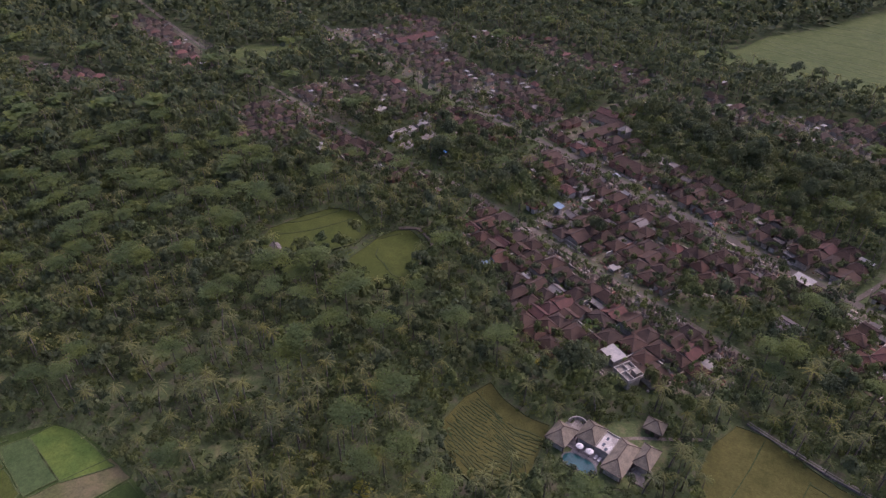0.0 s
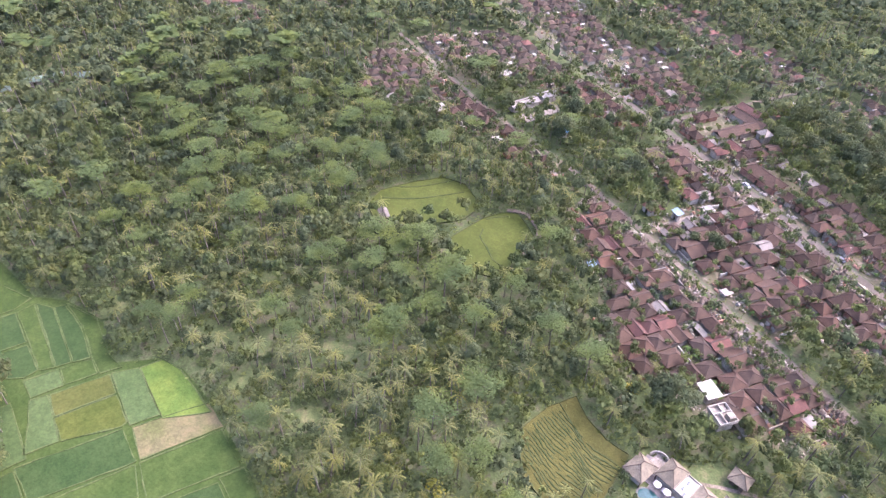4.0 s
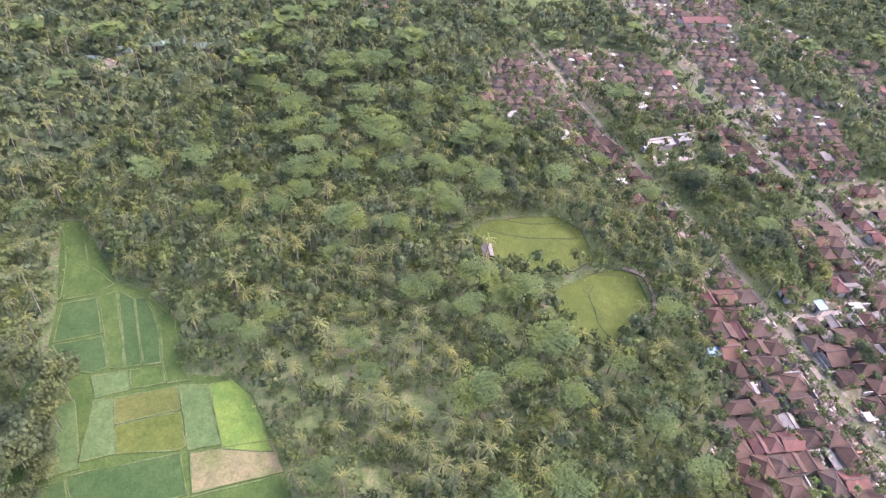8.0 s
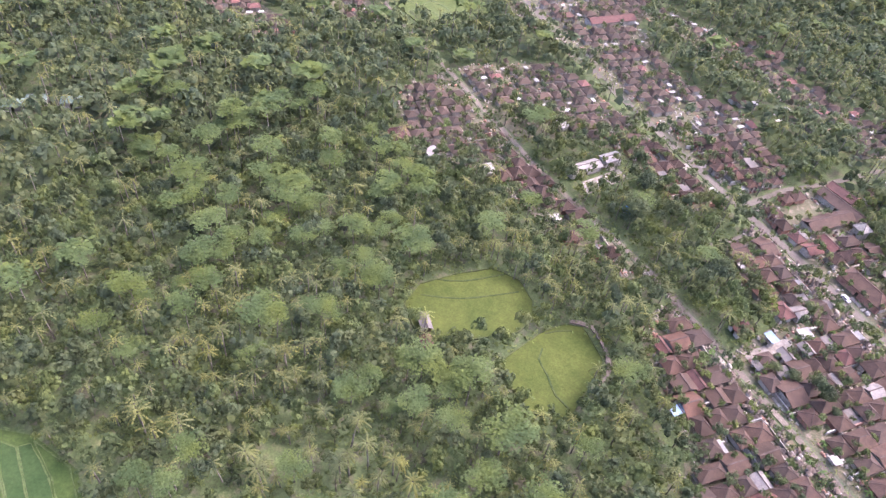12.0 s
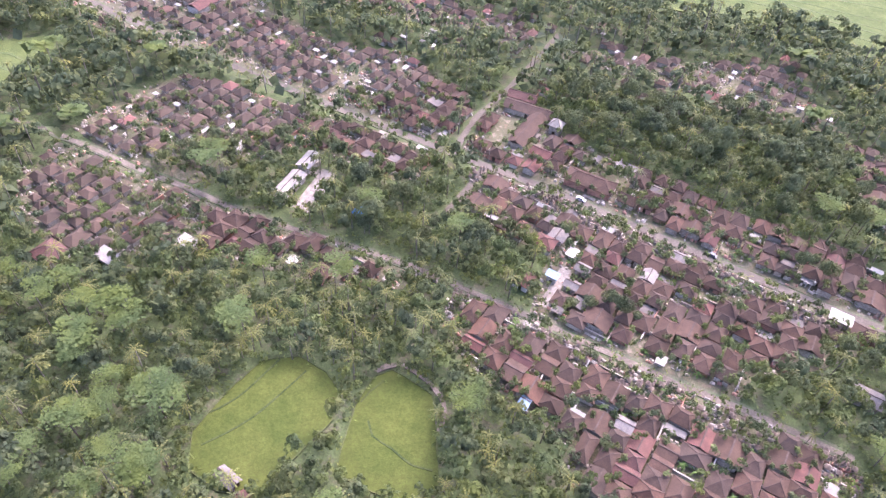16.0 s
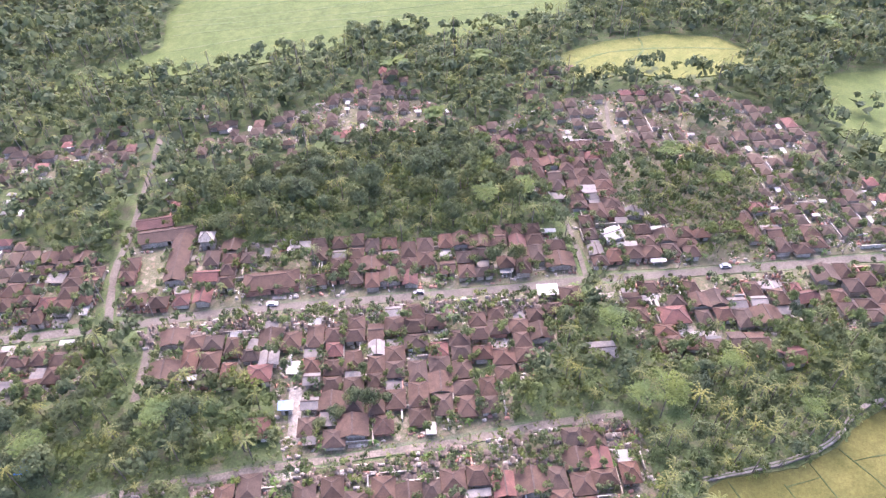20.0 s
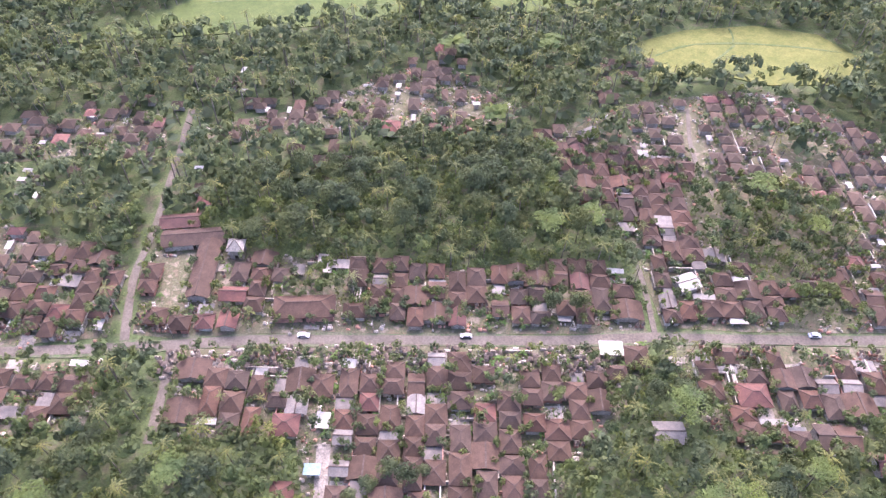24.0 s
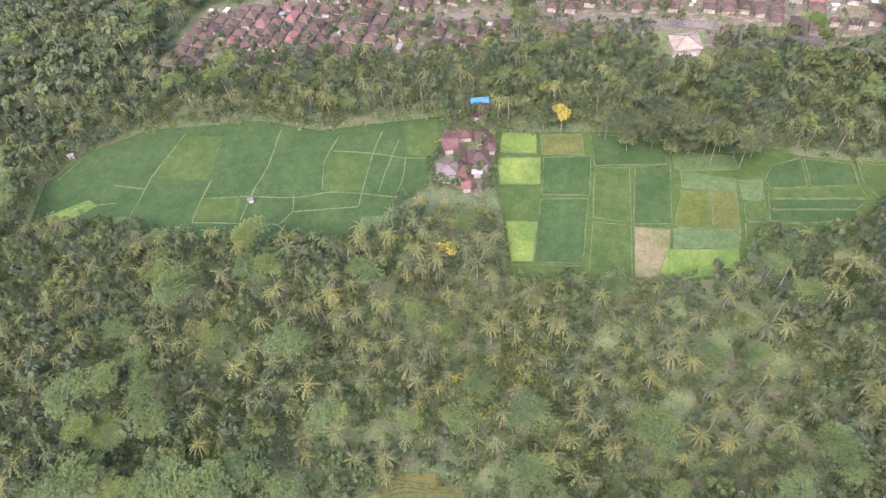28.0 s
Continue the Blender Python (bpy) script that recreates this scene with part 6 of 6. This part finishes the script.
# unit templates: crown radius 1
BROAD = [broad_crown(20 + i, 10, 30, 0.165) for i in range(6)]
BROAD_MID = [broad_crown(30 + i, 7, 11, 0.295) for i in range(6)]
BROAD_SMALL = [broad_crown(35 + i, 5, 10, 0.33) for i in range(5)]
BROAD_FAR = [broad_crown(40 + i, 6, 8, 0.32, rise=0.9) for i in range(5)]
BROAD_FARTHEST = [broad_crown(50 + i, 5, 5, 0.50, rise=1.0) for i in range(5)]
BIG = [broad_crown(120 + i, 20, 56, 0.115, 0.8, 0.68) for i in range(4)]
UMBR = [umbrella_crown(60 + i, 19, 52, 0.066) for i in range(5)]
UMBR_MID = [umbrella_crown(65 + i, 15, 32, 0.090) for i in range(5)]
UMBR_FAR = [umbrella_crown(70 + i, 8, 8, 0.30) for i in range(4)]
PALM = [palm_crown(80 + i, 20, 9) for i in range(6)]
PALM_MID = [palm_crown(90 + i, 13, 4) for i in range(5)]
PALM_FAR = [palm_crown(100 + i, 9, 2) for i in range(4)]
CORE = []
for i in range(3):
    bm = bmesh.new()
    bmesh.ops.create_icosphere(bm, subdivisions=1, radius=0.46)
    for v in bm.verts:
        v.co *= 0.85 + 0.35 * noise.noise(v.co * 2 + Vector((i * 7, 0, 0)))
        v.co.z = v.co.z * 0.6 + 0.36
    bm.verts.ensure_lookup_table()
    CORE.append((np.array([v.co[:] for v in bm.verts]), np.array([[v.index for v in f.verts] for f in bm.faces])))
    bm.free()

# kind: crown radius, trunk height, crown height scale
SHAPE = {"dark": (3.2, 5.2, 4.6), "mid": (2.9, 4.8, 4.2), "umbrella": (5.4, 8.6, 5.6), "palm": (2.7, 8.8, 2.9), "yellow": (3.4, 5.0, 4.4), "big": (6.4, 7.0, 7.6)}
LEAF = {"dark": "dark_leaf", "mid": "mid_leaf", "umbrella": "umbrella_leaf", "palm": "palm_leaf", "yellow": "yellow_leaf", "big": "dark_leaf"}


def joined(name, kind, pts, templates, label, with_core=False, trunk_r=0.0, leaf=None):
    """Trees that nobody could count, as one mass: crowns, and trunks beneath."""
    rg = np.random.default_rng(len(pts))
    pieces, cores, stems = [], [], []
    R, H, CH = SHAPE[kind]
    for x, y, sc in pts:
        v, f = templates[int(rg.integers(len(templates)))]
        a = rg.uniform(0, 2 * np.pi)
        ca, sa = math.cos(a), math.sin(a)
        rr, hh, th = R * sc * rg.uniform(0.85, 1.15), CH * sc * rg.uniform(0.85, 1.15), H * sc * rg.uniform(0.8, 1.2)
        rot = np.array([[ca * rr, -sa * rr, 0], [sa * rr, ca * rr, 0], [0, 0, hh]])
        pieces.append((v @ rot.T + (x, y, th), f))
        if with_core:
            cv, cf = CORE[int(rg.integers(3))]
            cores.append((cv @ rot.T + (x, y, th), cf))
        if trunk_r:
            stems.append(tube([(x, y, -0.2), (x + rg.normal() * 0.3, y + rg.normal() * 0.3, th + 0.3 * hh * (kind != "palm"))], (trunk_r * sc, trunk_r * sc * 0.6), 4))
    top = tagged(new(name), label, "trees", kind="stuff")
    v, f = merge(pieces)
    share("crown", np_mesh("crown", v, f, 4, M[leaf or LEAF[kind]]), top)
    if cores:
        v, f = merge(cores)
        share("inner_foliage", np_mesh("inner_foliage", v, f, 3, M[LEAF[kind]]), top)
    if stems:
        v, f = merge(stems)
        share("trunk", np_mesh("trunk", v, f, 4, M["trunk"]), top)


def tree_proto(name, kind, seed, template, label, category):
    """One tree at full size: trunk with limbs, and crown."""
    R, H, CH = SHAPE[kind]
    top = tagged(new(name), label, category, "trees of the grove")
    if kind == "palm":
        rg = np.random.default_rng(seed)
        b = rg.normal(size=2) * 0.8
        tv, tf = tube([(0, 0, 0), (b[0] * 0.2, b[1] * 0.2, H * 0.3), (b[0] * 0.6, b[1] * 0.6, H * 0.7), (b[0], b[1], H)], (0.24, 0.17, 0.14, 0.13), 7)
        off = np.array([b[0], b[1], H])
    else:
        tv, tf = trunk_with_limbs(seed, H, 0.2 if kind == "umbrella" else 0.22, R, CH)
        off = np.array([0, 0, H])
    share("trunk", np_mesh("trunk", tv, tf, 4, M["trunk"]), top)
    v, f = template
    cr = share("crown", np_mesh("crown", v * (R, R, CH) + off, f, 4, M[LEAF[kind]]), top)
    if kind != "palm":
        cv, cf = CORE[seed % 3]
        cv = cv * (1, 1, 0.8) if kind != "umbrella" else cv * (0.9, 0.9, 0.35) + (0, 0, 0.25)
        share("inner_foliage", np_mesh("inner_foliage", cv * (R, R, CH) + off, cf, 3, M["dark_leaf"]), cr)
    return top


def near_rank(p):
    return min(math.hypot(p[0] - 70, p[1] - 45), math.hypot(p[0] + 40, p[1] + 5), math.hypot(p[0] - 40, p[1] + 30))


NEAR = {"palm": 280, "dark": 200, "mid": 200, "umbrella": 110, "yellow": 8, "big": 60}
TREE_LABELS = {
    "palm": ("coconut_palm", "tall coconut palm with yellow-green feathered fronds", "palm tree", PALM),
    "dark": ("broadleaf_tree", "dark green broadleaf tree with a dense rounded crown", "tree", BROAD),
    "mid": ("fruit_tree", "mid-green leafy fruit tree with an uneven crown", "tree", BROAD),
    "umbrella": ("umbrella_tree", "tall tree with a flat, light green feathery crown", "tree", UMBR),
    "big": ("shade_tree", "large old shade tree with a dense green crown", "tree", BIG),
    "yellow": ("flowering_tree", "tree in yellow flower among the palms", "tree", BROAD),
}
for kind, (name, label, category, templates) in TREE_LABELS.items():
    pts = sorted(spots[kind], key=near_rank)
    near, rest = pts[:NEAR[kind]], pts[NEAR[kind]:]
    protos = [tree_proto(name, kind, 200 + i, t, label, category) for i, t in enumerate(templates)] if kind != "yellow" else [tree_proto(name, kind, 200, templates[0], label, category)]
    for i, (x, y, sc) in enumerate(near):
        o = protos[i % len(protos)]
        put(o, x, y, tr.uniform(0, 360), sc * tr.uniform(0.9, 1.1), sc * tr.uniform(0.9, 1.1), sc * tr.uniform(0.85, 1.2), 0.0)
    if rest:
        mid_t = {"palm": PALM_MID, "umbrella": UMBR_MID, "big": BIG}.get(kind, BROAD_MID)
        if kind in ("dark", "mid"):
            joined("young_growth", kind, [p for p in rest if p[2] < 0.76], BROAD_SMALL, "young green trees filling the gaps", False)
            rest = [p for p in rest if p[2] >= 0.76]
        joined(name.split("_")[0] + "_grove", kind, rest, mid_t, "dense grove of " + label.split(" with ")[0] + "s", kind in ("dark", "mid"), 0.2 if kind in ("palm", "umbrella") else 0.0)
joined("far_woods", "dark", far_trees["dark"], BROAD_FAR, "distant dark green woodland", False, 0.0, "far_dark_leaf")
joined("far_woods", "mid", far_trees["mid"], BROAD_FAR, "distant green woodland and yard trees", False, 0.0, "far_leaf")
joined("far_woods", "umbrella", far_trees["umbrella"], UMBR_FAR, "distant light green spreading trees", False)
for kind in ("dark", "mid", "umbrella"):
    joined("farthest_woods", kind, farthest[kind], BROAD_FARTHEST if kind != "umbrella" else UMBR_FAR, "hazy distant green woodland", False, 0.0, {"dark": "far_dark_leaf", "mid": "far_leaf"}.get(kind))
joined("far_palms", "palm", farthest["palm"], PALM_FAR, "distant coconut palms", False, 0.0)
joined("far_palms", "palm", far_trees["palm"], PALM_FAR, "distant coconut palms", False, 0.2)

# banana clumps in the yards
bv = []
rg = np.random.default_rng(9)
for x, y, sc in spots["banana"]:
    for i in range(9):
        a = rg.uniform(0, 6.28)
        d, sd = np.array([math.cos(a), math.sin(a), 0]), np.array([-math.sin(a), math.cos(a), 0])
        L, w, z0 = rg.uniform(1.3, 2.3), 0.32, rg.uniform(1.2, 2.4)
        p = [np.array([x, y, z0]) + d * L * t + np.array([0, 0, L * (0.7 * t - 0.9 * t * t)]) for t in (0.05, 0.5, 1.0)]
        bv += [p[0] - sd * w * 0.5, p[0] + sd * w * 0.5, p[1] + sd * w, p[1] - sd * w, p[1] - sd * w, p[1] + sd * w, p[2] + sd * w * 0.3, p[2] - sd * w * 0.3]
bv = np.array(bv)
tagged(new("banana_plants", np_mesh("banana_plants", bv, np.arange(len(bv)).reshape(-1, 4), 4, M["banana_leaf"])), "broad bright green banana leaves between the houses", "plants", kind="stuff")

# low bushes and hedges in the yards
rg = np.random.default_rng(15)
pts = []
for _ in range(16000):
    x, y = rg.uniform(-240, 260), rg.uniform(74, 330)
    if zone(x, y) == VILLAGE and len(pts) < 3600:
        pts.append((x, y))
hedge = smooth_line(LOWER_LANE[5:], 2.2)
pts += [(p.x + tr.choice((-1, 1)) * tr.uniform(2.4, 3.6), p.y + tr.uniform(-0.5, 0.5)) for p in hedge if tr.random() < 0.7]
LAWN = CLEARINGS[0][2]
ring = smooth_line(LAWN + LAWN[:1], 1.6)
pts += [(p.x + tr.uniform(-0.8, 0.8), p.y + tr.uniform(-0.8, 0.8)) for p in ring] + [(55 + 0.8 * q, 36.7 + 0.2 * q + tr.uniform(-0.9, 0.9)) for q in range(16)]
k = np.repeat(np.array(pts), 9, 0)
cc = np.stack([k[:, 0] + rg.normal(size=len(k)) * 0.6, k[:, 1] + rg.normal(size=len(k)) * 0.6, np.abs(rg.normal(size=len(k))) * 0.8 + 0.3], 1)
v, f = cards(cc, np.array([0, 0, 0.8]) + rg.normal(size=(len(k), 3)) * 0.6, 0.58, rg)
tagged(new("yard_bushes", np_mesh("yard_bushes", v, f, 4, M["mid_leaf"])), "low green bushes and hedges between the houses", "bushes", kind="stuff")

# scrub that closes the woods farther off
rg = np.random.default_rng(14)
xy = np.stack([rg.uniform(-560, 620, 90000), rg.uniform(-420, 640, 90000)], 1)
dist = np.hypot(xy[:, 0] - 25, xy[:, 1] - 40)
xy = xy[(dist > 225) & (dist < 560)]
xy = np.array([p for p in xy if zone(*p) == FOREST and math.hypot(p[0] - 25, p[1] - 40) < woods_reach(*p)])
cc = np.concatenate([xy, rg.uniform(2.2, 6.6, (len(xy), 1))], 1)
v, f = cards(cc, np.array([0, 0, 1.0]) + rg.normal(size=(len(cc), 3)) * 0.5, 3.5, rg)
tagged(new("far_scrub", np_mesh("far_scrub", v, f, 4, M["far_dark_leaf"])), "dense green scrub between the distant trees", "scrub", kind="stuff")

# low scrub under the trees
rg = np.random.default_rng(12)
pts = []
for _ in range(26000):
    x, y = rg.uniform(-200, 250), rg.uniform(-140, 300)
    if math.hypot(x - 25, y - 40) < 235 and zone(x, y) == FOREST:
        pts.append((x, y))
k = np.repeat(np.array(pts), 5, 0)
cc = np.stack([k[:, 0] + rg.normal(size=len(k)) * 1.1, k[:, 1] + rg.normal(size=len(k)) * 1.1, rg.uniform(0.3, 1.8, len(k))], 1)
v, f = cards(cc, np.array([0, 0, 1.0]) + rg.normal(size=(len(k), 3)) * 0.6, 0.95, rg)
tagged(new("undergrowth", np_mesh("undergrowth", v, f, 4, M["low_leaf"])), "low green scrub under the trees", "undergrowth", kind="stuff")
